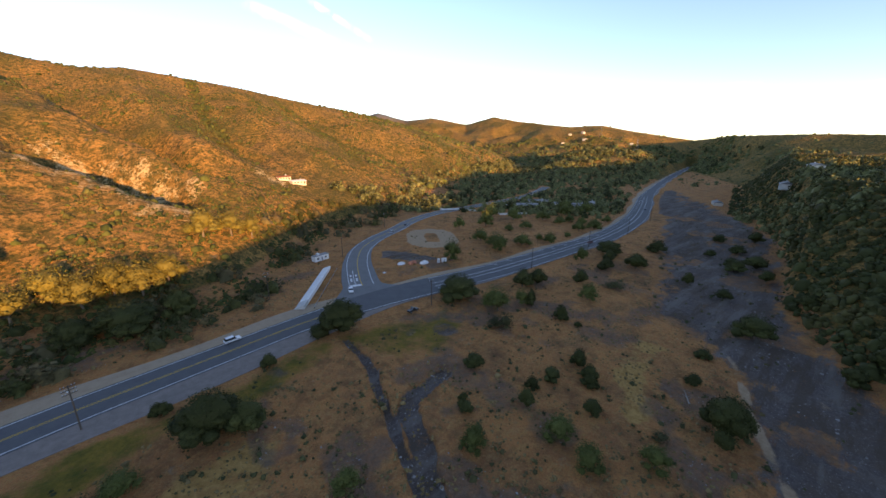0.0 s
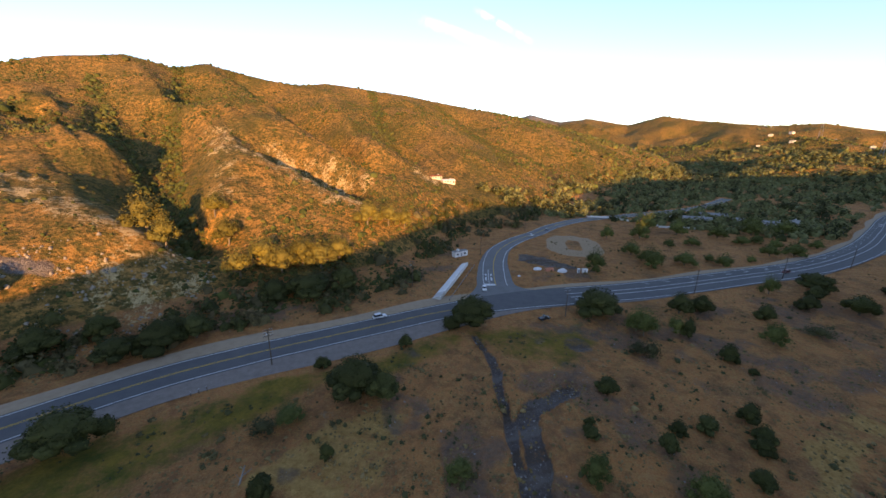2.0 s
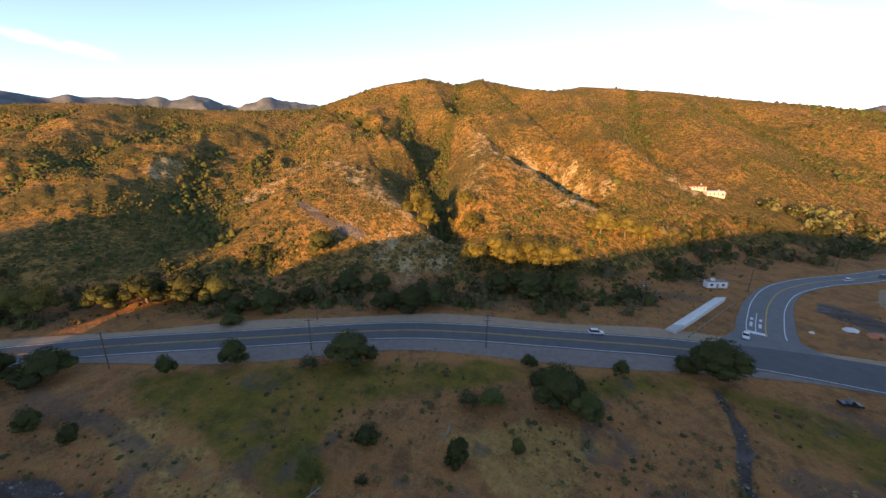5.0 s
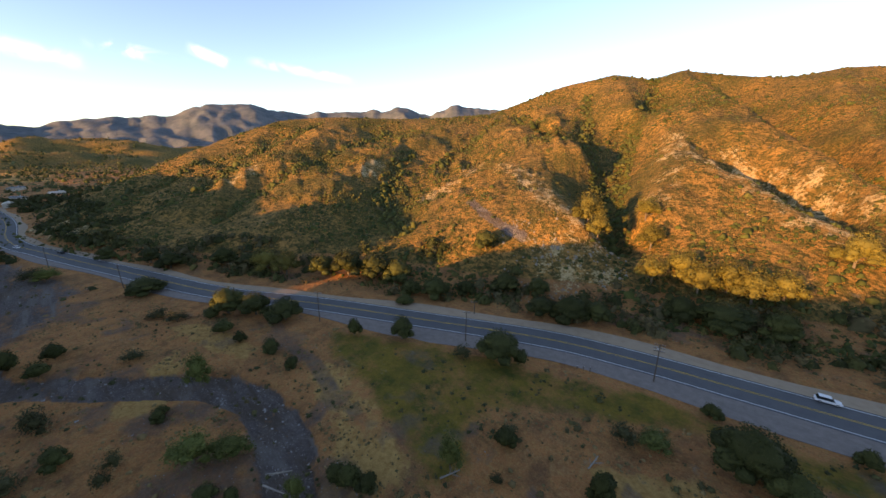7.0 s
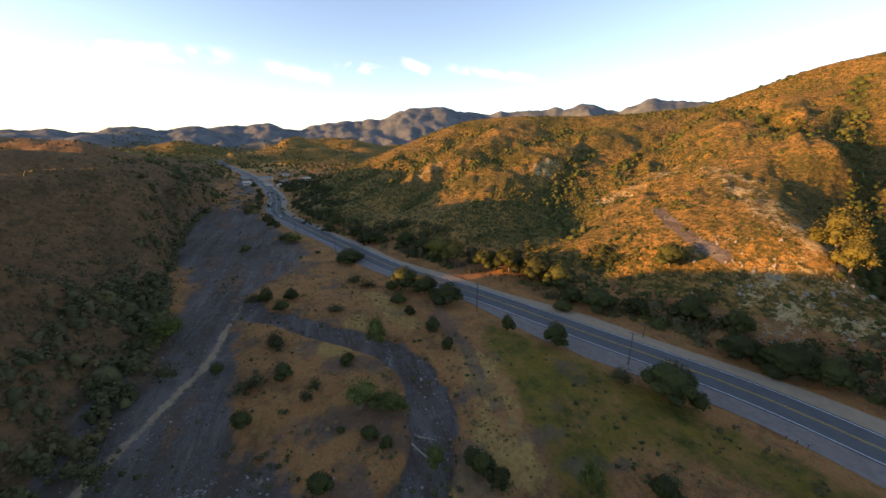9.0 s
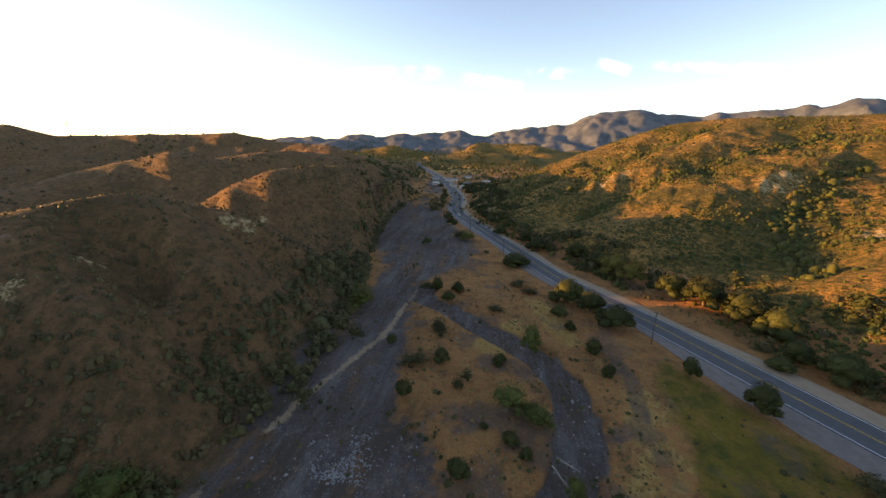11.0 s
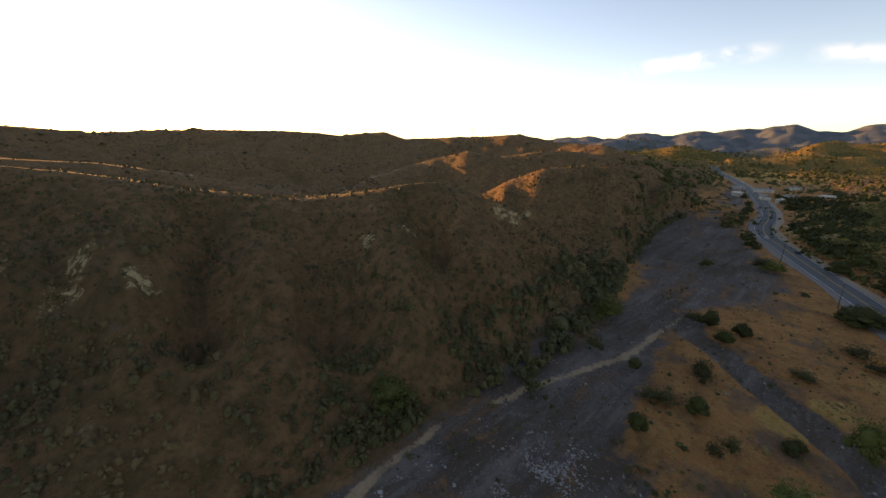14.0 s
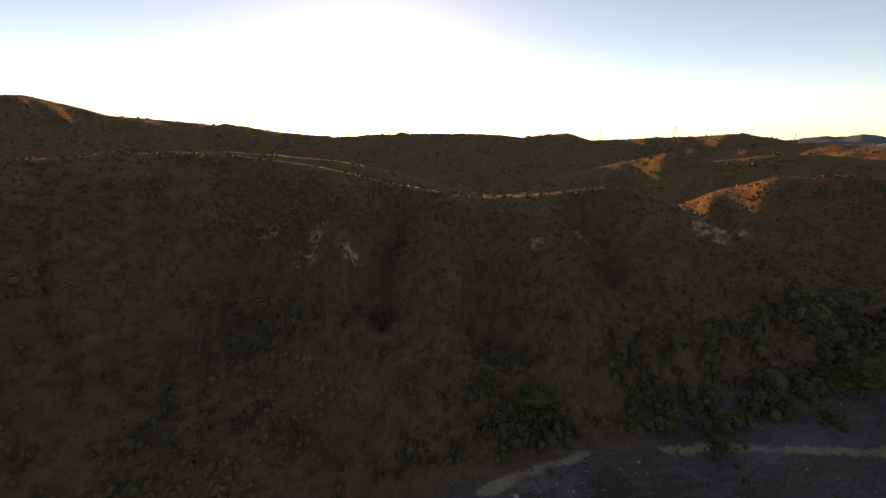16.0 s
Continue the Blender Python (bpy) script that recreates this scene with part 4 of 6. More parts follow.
OAKS = [(42, 106, 16.5, 10.5), (90, 102, 17.5, 10.2), (2, 80, 13.5, 9.5), (8, 77, 10, 7), (-54, 77, 14, 9.0), (-84, 65, 8.9, 7.0), (-53, 117, 14, 9), (-62, 113, 11, 8), (-45, 121, 11, 8),
        (-104, 99, 12.8, 7.4), (-102, 97, 12, 8), (-112, 92, 10, 7), (-105, 83, 7.4, 4.1), (88, 12, 11, 9.5), (121, 95, 10, 8), (129, 93, 9, 7), (146, 20, 11.6, 7.5), (-190, 12, 15, 7),
        (-144, 31, 14, 9), (-136, 38, 12, 8)]
OAKS_FOOT = [(-124, 44, 11.9, 7.1), (-148, 84, 18, 11), (-138, 92, 16, 10), (-128, 98, 14, 9), (-158, 76, 14, 9), (-13, 147, 18, 9), (-25, 146, 12, 8), (2, 148, 12, 9), (-107, 136, 14, 9),
             (-222, 26, 14, 8), (-262, 4, 11, 6.6), (-190, 56, 13, 8), (-206, 46, 12, 8), (199, 97, 13.6, 7.5), (184, 75, 11, 7), (172, 84, 8, 6), (-238, 20, 11, 7), (-95, 108, 9, 6),
             (-84, 121, 12, 8), (-72, 127, 10, 7)]
WILLOWS = [(95, 85, 11, 10), (106, 83, 6.6, 7), (-103, 13, 8.6, 9.5), (-75, 6, 9.7, 8), (-71, 12, 8.2, 6), (43, 43, 6.9, 6.3), (59, 34, 7.4, 6), (96, 89, 9, 9), (130, 69, 9.6, 7.7),
           (122, 144, 11.9, 13), (159, 147, 13.9, 10), (-125, -49, 13, 10), (-54, 17, 4.3, 5.6), (-13, 75, 8, 5.2), (-39, 41, 6, 9), (176, 100, 8.7, 9.6), (19, 51, 6.1, 4.5), (57, 26, 7, 6),
           (67, 18, 7, 5.5), (-38, -60, 10, 7), (-239, -18, 12.2, 7.1), (-226, -43, 8, 5)]
YARD_TREES = [(175, 199, 9, 9), (198, 194, 13, 12), (232, 196, 11, 11), (162, 163, 11, 8), (155, 140, 11, 9), (199, 172, 6, 5), (216, 170, 9, 6), (175, 140, 11, 7), (196, 143, 6, 4),
              (194, 133, 9, 7), (251, 181, 12, 9), (252, 165, 9, 6), (238, 140, 9, 7), (254, 137, 11, 8), (288, 145, 8, 6), (215, 134, 5, 4), (264, 164, 9, 6), (260, 151, 8, 6),
              (306, 175, 13, 11), (282, 180, 13, 11), (224, 214, 13, 12), (296, 190, 14, 12)]
SYCAMORES = [(-79, 184, 17, 16), (-70, 176, 12, 11), (-40, 161, 15, 11), (-32, 170, 14, 11), (-24, 164, 14, 11), (-16, 169, 15, 11), (-8, 166, 14, 11), (0, 170, 13, 10), (-50, 190, 14, 11),
             (-181, 58, 14, 10), (-172, 64, 13, 10), (-58, 205, 13, 10), (16, 196, 14, 12), (28, 202, 13, 11), (38, 208, 12, 10)]
SHRUBS_EAST = [(-35, 53, 4.9, 4.0), (-16, 55, 5.3, 4.9), (-5, 62, 3.5, 3.2), (63, 64, 6.5, 3.6), (52, 56, 2.2, 1.4), (49, 52, 4.6, 2.5), (18, 99, 5.1, 3.4), (-7, 94, 3.6, 2.7), (62, 63, 4, 3.4),
               (49, 53, 3.9, 2.6), (51, 56, 1.9, 1.3), (61, 44, 5.1, 4.2), (75, 47, 5.7, 3.2), (68, 48, 4.2, 2.8), (86, 46, 5.3, 4.6), (83, 41, 5.5, 3.9), (80, 39, 5, 3.4), (71, 33, 5.5, 3.6),
               (103, 23, 5.5, 3.0), (107, 66, 6.7, 4.8), (107, 59, 3.3, 1.8), (108, 80, 5.3, 6), (229, 83, 12, 6), (187, 90, 9, 5.5), (146, 82, 8, 5.5), (222, 43, 11, 5), (236, 38, 12, 5.5), (229, 47, 8, 4), (288, 68, 9, 4),
               (176, 36, 8, 3.5), (243, 60, 8, 3.6), (120, 26, 6, 2.5), (144, -7, 9, 6), (136, -3, 8, 4.5), (180, 12, 8, 4.5), (300, 52, 13, 6), (215, 30, 9, 4.5), (262, 52, 10, 4)]
SHRUBS_WEST = [(182, 51, 7.1, 5.0), (-94, 3, 4.4, 2.8), (-136, -17, 7.5, 4.1), (-145, -14, 8.1, 4.4), (-146, -23, 6.9, 5.2), (-127, 25, 8.2, 4.5), (-117, 27, 5.2, 3.6), (-105, 32, 6.5, 4.2),
               (-93, 33, 5.5, 3.8), (-92, -13, 6.4, 3.5), (-50, 25, 6, 3.6), (-34, 54, 4.2, 2.8), (-46, 27, 5, 3), (-6, 94, 4.5, 2.5), (-16, 57, 5.5, 3.0), (-96, 55, 6, 5), (-100, -30, 4.8, 2.8),
               (-76, -20, 6.0, 4.1), (-96, 4, 4.0, 2.2), (-69, 0, 2.2, 1.3), (-65, 6, 4.7, 2.6), (-62, 9, 3.5, 2), (-52, 24, 5, 3.2), (-55, -4, 6.0, 3.3)]
SAGE_SPOTS = [(-107, -16, 6.6, 6.0), (-80, -7, 4.0, 4.4), (-90, -19, 5.7, 4.1), (-111, -17, 6, 5), (-84, -5, 4.1, 4.6), (86, 73, 8.2, 6), (-129, 2, 7.3, 3.4), (-63, 71, 8.1, 4), (-150, 16, 9, 4),
              (-158, 12, 9, 4), (-243, -23, 13, 6), (75, 20, 4.4, 2.6), (-31, 45, 3.1, 2.9), (-36, 56, 5.1, 2.8), (150, 68, 9.2, 4.5), (-147, -28, 7.7, 4.2), (-254, -95, 8.4, 5.5), (-89, -22, 6.2, 3.5),
              (85, 77, 8.1, 4), (-18, 73, 7.9, 4), (-70, -44, 7, 5.5), (-100, -42, 8, 5)]

OAK_LABEL = "dark green rounded oak tree beside the highway"
oak_patterns = [plant("oak_tree", 10 + k, round_lobes(10 + k, 17, 0.02, 0.34, 0.165), 3900, 0.0155, OAK, 0.035, OAK_LABEL, "oaks along the highway", "tree") for k in range(3)]
grow(oak_patterns, [(x, y, w * 1.06, h * 1.15) for x, y, w, h in OAKS], 1)
oak_patterns = [plant("oak_tree", 20 + k, round_lobes(20 + k, 14, 0.03, 0.34, 0.17), 2500, 0.019, OAK, 0.03, "dark green bushy oak at the foot of the hill", "oaks at the hill foot", "tree") for k in range(3)]
grow(oak_patterns, [(x, y, w * 1.05, h * 1.2) for x, y, w, h in OAKS_FOOT], 2)
willow_patterns = [plant("willow_tree", 30 + k, round_lobes(30 + k, 14, 0.0, 0.31, 0.155), 2300, 0.018, WILLOW, 0.025, "light green willow with loose crown on the valley floor", "willows of the valley", "tree",
                         shell=(0.5, 1.15), core=0.62) for k in range(3)]
grow(willow_patterns, WILLOWS, 3)
willow_patterns = [plant("willow_tree", 35 + k, round_lobes(35 + k, 10, 0.0, 0.30, 0.18), 950, 0.029, WILLOW, 0.03, "grey-green tree on the dry flat beyond the junction", "trees beyond the junction", "tree",
                         shell=(0.5, 1.12), core=0.7) for k in range(3)]
grow(willow_patterns, [(x, y, w * 1.15, h * 1.15) for x, y, w, h in YARD_TREES], 4)
gold_patterns = [plant("sycamore_tree", 40 + k, round_lobes(40 + k, 14, 0.14, 0.34, 0.15), 2900, 0.017, SYCAMORE, 0.03, "yellow-green sycamore catching low sun at the canyon mouth", "sycamores at the canyon mouth", "tree",
                       shell=(0.55, 1.12), core=0.66) for k in range(3)]
grow(gold_patterns, [(x, y, w * 1.1, h * 1.25) for x, y, w, h in SYCAMORES], 5)
shrub_patterns = [plant("shrub", 50 + k, round_lobes(50 + k, 9, 0.0, 0.31, 0.18), 1050, 0.027, OAK, 0.018, "dark green rounded shrub on dry grass", "shrubs on the dry grass", "shrub") for k in range(3)]
grow(shrub_patterns, [(x, y, w * 0.95, h * 1.3) for x, y, w, h in SHRUBS_EAST], 6)
shrub_patterns = [plant("shrub", 60 + k, round_lobes(60 + k, 9, 0.0, 0.31, 0.18), 1050, 0.027, OAK, 0.018, "dark green low shrub beside the gravel channel", "shrubs by the channel", "shrub") for k in range(3)]
grow(shrub_patterns, [(x, y, w * 0.95, h * 1.3) for x, y, w, h in SHRUBS_WEST], 7)
sage_patterns = [plant("sagebrush", 70 + k, round_lobes(70 + k, 6, 0.0, 0.26, 0.18), 750, 0.03, SAGE, 0.015, "grey-green airy sagebrush among dry grass", "sagebrush", "shrub", shell=(0.4, 1.25), core=0.5) for k in range(3)]
grow(sage_patterns, SAGE_SPOTS, 8)


# ---- scrub, woods, stones and grass that nobody could count ----
def low_clump(seed):
    """A lumpy dome of 12 triangles, one metre wide."""
    rnd = np.random.RandomState(seed)
    rows = [(0.06, 0.47), (0.62, 0.40)]
    co = [(r * math.cos(a) * s, r * math.sin(a) * s, z * q) for z, r in rows for a, s, q in
          zip(2 * np.pi * (np.arange(4) + rnd.rand(4) * 0.7) / 4, rnd.uniform(0.7, 1.4, 4), rnd.uniform(0.65, 1.3, 4))] + [(0.05, 0.0, 0.95)]
    tris = []
    for k in range(4):
        a, b = k, (k + 1) % 4
        tris += [(a, b, b + 4), (a, b + 4, a + 4), (a + 4, b + 4, 8)]
    return np.array(co), np.array(tris)


def scatter(name, patterns, x, y, w, h, material, label, category, seed, sink=0.15, ground_z=None):
    """ONE object of many small clumps at places x, y with widths and heights."""
    rnd = np.random.RandomState(seed)
    z = height(x, y) if ground_z is None else ground_z
    turn = rnd.rand(len(x)) * 2 * np.pi
    which = rnd.randint(0, len(patterns), len(x))
    cos, tris, start = [], [], 0
    for k, (co, tri) in enumerate(patterns):
        sel = np.flatnonzero(which == k)
        c, s = np.cos(turn[sel])[:, None], np.sin(turn[sel])[:, None]
        px, py = co[None, :, 0] * c - co[None, :, 1] * s, co[None, :, 0] * s + co[None, :, 1] * c
        p = np.stack([x[sel, None] + px * w[sel, None], y[sel, None] + py * w[sel, None], z[sel, None] - sink * h[sel, None] + co[None, :, 2] * h[sel, None]], -1)
        cos.append(p.reshape(-1, 3))
        tris.append((tri[None] + (start + np.arange(len(sel)) * len(co))[:, None, None]).reshape(-1, 3))
        start += len(sel) * len(co)
    ob = new(name, raw_mesh(name, np.concatenate(cos), np.zeros((0, 4)), np.concatenate(tris), material))
    return tagged(ob, label, category, kind="stuff")


def sow(seed, count, az, far, power=1.0):
    """Places between two bearings and two distances; power 2 spreads them evenly over the land."""
    rnd = np.random.RandomState(seed)
    a = np.radians(rnd.uniform(*az, count))
    r = (far[0]**power + rnd.rand(count) * (far[1]**power - far[0]**power)) ** (1 / power)
    return -np.sin(a) * r, np.cos(a) * r, rnd


CLUMPS = [low_clump(k) for k in range(8)]


def bare_clump(seed, count, leaf=0.13):
    """Leaf sprays with a low dome inside: about 12 + 2 x count triangles."""
    co, tris = low_clump(seed)
    lco, quads, _ = leafy(seed, [(0, 0, 0.4, 0.5, 0.55)], count, leaf, shell=(0.75, 1.1))
    lco = lco[12 + 30:] if len(lco) > count * 4 + 42 else lco[-count * 4:]
    quads = np.arange(count * 4).reshape(-1, 4) + len(co)
    return np.concatenate([co * (0.72, 0.72, 0.8), lco]), np.concatenate([tris, quads[:, [0, 1, 2]], quads[:, [0, 2, 3]]])


# chaparral over the northern mountain, thicker in the hollows
x, y, rnd = sow(1, 122000, (-48, 104), (125, 860), 1.15)
az, r = bearing(x, y), np.hypot(x, y)
cover = fbm(x / 55, y / 55, 4, 201)
keep = (r > knots(az, FOOT) + 2) & (r < knots(az, CREST_FAR) + 25) & (rnd.rand(len(x)) < np.clip((cover - 0.44 - 0.02 * (az < 8)) * 8 + 0.22 * np.clip((330 - r) / 160, 0, 1) * (az > 2) + 0.42 * np.clip((340 - r) / 120, 0, 1) * np.clip((az - 30) / 8, 0, 1), 0.12, 1))
hollow = np.minimum.reduce([reach(x, y, line) for line in MOUNTAIN.hollows if len(line) > 1])
ridge = np.minimum.reduce([reach(x, y, line) for line in MOUNTAIN.ridges if len(line) > 1])
mountain = (r > knots(az, FOOT) + 2) & (r < knots(az, CREST_FAR) + 10)
keep = (keep & ((ridge > 4) | (rnd.rand(len(x)) < 0.75))) | (mountain & (hollow < 8) & (rnd.rand(len(x)) < 0.75))
rock_line = np.minimum.reduce([reach(x, y, line) for line in ROCK_LINES])
keep &= (rock_line > 7) | (rnd.rand(len(x)) < 0.3)
x, y, r, hollow = x[keep], y[keep], r[keep], hollow[keep]
w = (1 + 0.7 * (hollow < 8)) * (np.random.RandomState(2).gamma(2.2, 0.46, len(x)) * (0.6 + r / 900) + 0.3) * (1 + 0.2 * np.clip((330 - r) / 120, 0, 1))
scatter("chaparral", CLUMPS, x, y, w, w * np.random.RandomState(3).uniform(0.45, 0.8, len(x)), CHAPARRAL, "olive green chaparral scrub on the sunlit mountain", "scrub", 4)

# scrub on the shaded south-western hills
x, y, rnd = sow(5, 25000, (101, 226), (46, 300), 1.4)
az, r = bearing(x, y), np.hypot(x, y)
cover = fbm(x / 26, y / 26, 4, 211)
low = np.clip(1.3 - (r - knots(az, WEST_FOOT)) / 70, 0, 1)
keep = (r > knots(az, WEST_FOOT) + 1) & (rnd.rand(len(x)) < np.clip((cover - 0.42) * 4 + low * 0.65 + 0.55 * np.exp(-((r - knots(az, WEST_CREST_FAR) - 75) / 45) ** 2), 0.34, 1))
x, y = x[keep], y[keep]
w = (np.random.RandomState(6).gamma(5, 0.20, len(x)) + 0.4) * (1 + 0.25 * low[keep])
scatter("hill_scrub", [bare_clump(k, 6) for k in range(6)], x, y, w, w * np.random.RandomState(7).uniform(0.5, 0.9, len(x)), HILL_LEAF, "grey-green scrub on the shaded hillside", "scrub", 8)
# thickets along the western bank of the wash
x, y, rnd = sow(51, 9500, (98, 160), (50, 420), 1.0)
az, r = bearing(x, y), np.hypot(x, y)
gap = r - knots(az, WEST_FOOT)
keep = (gap > -12 - 8 * ((az > 104) & (az < 126))) & (gap < 24 + 40 * np.clip((124 - az) / 8, 0, 1)) & (fbm(x / 13, y / 13, 3, 217) > 0.34 + 0.005 * np.clip(az - 112, 0, 40)) & (reach(x, y, TRACK) > 4)
x, y = x[keep], y[keep]
w = np.random.RandomState(52).gamma(4, 0.6, len(x)) * np.clip(1.5 - (np.hypot(x, y) < 120) * 0.6, 0.8, 1.5) + 0.8
scatter("bank_scrub", [bare_clump(60 + k, 15, 0.11) for k in range(6)], x, y, w, w * np.random.RandomState(53).uniform(0.5, 0.9, len(x)), SAGE, "dark scrub thickets along the bank of the wash", "scrub", 54)
x, y, rnd = sow(9, 17000, (100, 226), (280, 900), 1.3)
az, r = bearing(x, y), np.hypot(x, y)
keep = (r > knots(az, WEST_FOOT) + 6) & (rnd.rand(len(x)) < np.clip((fbm(x / 45, y / 45, 4, 215) - 0.36) * 4, 0.1, 1))
x, y, r = x[keep], y[keep], r[keep]
w = np.random.RandomState(10).gamma(5, 0.3, len(x)) * (0.7 + r / 800)
scatter("far_hill_scrub", CLUMPS, x, y, w, w * 0.6, HILL_LEAF, "olive scrub on the hills against the light", "scrub", 11)

# dense dark scrub on the hill south of the wash
x, y, rnd = sow(12, 9500, (-104, -77), (125, 700), 1.2)
az, r = bearing(x, y), np.hypot(x, y)
keep = (r > knots(az, SOUTH_FOOT) + 2) & ~((np.abs(az + 84.5) < 1.6) & (r > 330) & (r < 480))
x, y, r = x[keep], y[keep], r[keep]
w = np.random.RandomState(13).gamma(6, 0.55, len(x)) + 1
scatter("dense_scrub", [bare_clump(20 + k, 6) for k in range(6)], x, y, w, w * 0.7, OAK, "dense dark scrub covering the slope beyond the wash", "scrub", 14)

# woods along the mountain foot and across the eastern valley
x, y, rnd = sow(15, 14000, (-36, 100), (124, 400), 1.0)
az, r = bearing(x, y), np.hypot(x, y)
gap = r - knots(az, FOOT)
keep = (gap > -16) & (gap < 30 + 34 * (az < -8) + 14 * (az > 45)) & (rnd.rand(len(x)) < np.where((az > 4) & (az < 70), 0.34, 0.5)) & (np.minimum(reach(x, y, ROAD_LINE), reach(x, y, SIDE_LINE)) > 17) & ((fbm(x / 16, y / 16, 3, 221) > 0.43 + 0.13 * ((az > 4) & (az < 70))))
x, y = x[keep], y[keep]
w = np.random.RandomState(16).gamma(4, 0.9, len(x)) + 1.6
TUFTS = [bare_clump(80 + k, 46, 0.085) for k in range(5)]
dark = np.random.RandomState(14).rand(len(x)) < 0.5
scatter("foot_woods", TUFTS, x[dark], y[dark], w[dark], w[dark] * 0.75, OAK, "dark oak woods along the mountain foot", "woods", 18)
scatter("foot_scrub", TUFTS, x[~dark], y[~dark], w[~dark], w[~dark] * 0.65, HILL_LEAF, "grey-brown brush along the mountain foot", "scrub", 36)

x, y, rnd = sow(19, 15000, (-92, -22), (250, 1500), 1.1)
az, r = bearing(x, y), np.hypot(x, y)
road = np.minimum(reach(x, y, ROAD_LINE), reach(x, y, SIDE_LINE))
open_flat = (r < 330) & (az > -62)
in_wash = area(x, y, WASH, 2) > 0.3
strip = (az < -73) | (az > -66) | (r > 560)
keep = (reach(x, y, ROAD_LINE) > 18) & (reach(x, y, SIDE_LINE) > 9) & ~open_flat & ~in_wash & strip & (height(x, y) < 6 + 22 * fbm(x / 80, y / 80, 3, 235) + 40 * (az < -52)) & (rnd.rand(len(x)) < np.clip((fbm(x / 60, y / 60, 3, 231) - 0.30) * 5, 0.08, 1))
keep &= ~((az < -70) & (r > 420) & (fbm(x / 110, y / 110, 2, 233) > 0.46))
x, y, r = x[keep], y[keep], r[keep]
w = np.random.RandomState(20).uniform(4.5, 10, len(x)) * (0.85 + r / 2500)
half = np.random.RandomState(21).rand(len(x)) < 0.25
FAR_TUFTS = [bare_clump(90 + k, 22, 0.11) for k in range(5)]
scatter("valley_woods", FAR_TUFTS, x[half], y[half], w[half], w[half] * 0.85, OAK, "dark oak woods filling the eastern valley", "woods", 22)
scatter("valley_grove", FAR_TUFTS, x[~half], y[~half], w[~half], w[~half] * 0.8, GROVE, "grey-green olive grove and trees in the valley", "woods", 23)

x, y, rnd = sow(24, 3600, (84, 113), (420, 2400), 1.0)
keep = (reach(x, y, ROAD_LINE) > 16) & (rnd.rand(len(x)) < np.clip((fbm(x / 90, y / 90, 4, 241) - 0.36) * 6, 0.08, 1)) & (area(x, y, WASH, 3) < 0.3)
x, y = x[keep], y[keep]
w = np.random.RandomState(25).uniform(5, 12, len(x))
scatter("west_valley_woods", [bare_clump(110 + k, 10) for k in range(4)], x, y, w, w * 0.7, OAK, "far dark trees around the western fields", "woods", 26)

# trees crowding the highway where it leaves the valley
x, y, rnd = sow(71, 1300, (85, 101), (290, 640), 1.0)
far_road = reach(x, y, ROAD_LINE)
keep = (far_road > 14) & (far_road < 60) & (height(x, y) < 12) & (fbm(x / 30, y / 30, 3, 297) > 0.45) & (area(x, y, WASH, 3) < 0.6)
x, y = x[keep], y[keep]
w = np.random.RandomState(72).uniform(4, 9, len(x))
scatter("roadside_woods", FAR_TUFTS, x, y, w, w * 0.8, OAK, "dark trees crowding the highway at the valley mouth", "woods", 73)

# low weeds and grass tufts on the flat, stones in the wash
x, y, rnd = sow(27, 26000, (-92, 112), (42, 190), 1.4)
flat_r = np.minimum(reach(x, y, ROAD_LINE), reach(x, y, SIDE_LINE))
keep = (flat_r > 16) & (height(x, y) < 3) & (area(x, y, WASH, 3) < 0.4) & (reach(x, y, CHANNEL) > 6) & (fbm(x / 6, y / 6, 4, 251) > 0.48) & ~np.logical_or.reduce([within(x, y, ring) for ring in GREEN_FIELDS])
x, y = x[keep], y[keep]
w = np.random.RandomState(28).gamma(3, 0.12, len(x)) + 0.15
DRY = leaf_material("dry_grass", (0.20, 0.125, 0.05), (0.36, 0.24, 0.10), (0.09, 0.085, 0.035), 0.9)
scatter("grass_tufts", CLUMPS, x, y, w, w * 0.55, DRY, "dry golden grass tufts and weeds", "grass", 29)

x, y, rnd = sow(30, 20000, (-95, 180), (30, 260), 1.2)
keep = ((area(x, y, WASH, 2) > 0.6) & (fbm(x / 14, y / 14, 3, 261) > 0.5)) | (np.abs(reach(x, y, CHANNEL)) < 4.5) | (reach(x, y, RILL_FORK) < 2.8) | (reach(x, y, RILL) < 1.5)
x, y = x[keep], y[keep]
w = np.random.RandomState(31).gamma(1.5, 0.15, len(x)) + 0.1
scatter("wash_stones", [(co * (1, 1, 0.7), tri) for co, tri in CLUMPS[:4]], x, y, w, w * 0.6, STONE, "pale grey stones strewn in the dry wash", "stones", 32, sink=0.3, ground_z=height(x, y) - 0.7)

# loose pale stones on the bare patches of the flat
x, y, rnd = sow(57, 16000, (-92, 112), (42, 170), 1.3)
keep = (np.minimum(reach(x, y, ROAD_LINE), reach(x, y, SIDE_LINE)) > 16) & (height(x, y) < 3) & (area(x, y, WASH, 3) < 0.5) & (fbm(x / 12, y / 12, 5, 95) > 0.60) & (fbm(x / 5, y / 5, 3, 265) > 0.45) & ~np.logical_or.reduce([within(x, y, ring) for ring in GREEN_FIELDS])
x, y = x[keep], y[keep]
w = np.random.RandomState(58).gamma(1.6, 0.085, len(x)) + 0.08
scatter("field_stones", [(co * (1, 1, 0.7), tri) for co, tri in CLUMPS[:4]], x, y, w, w * 0.6, STONE, "pale stones on bare patches of the flat", "stones", 59, sink=0.3)

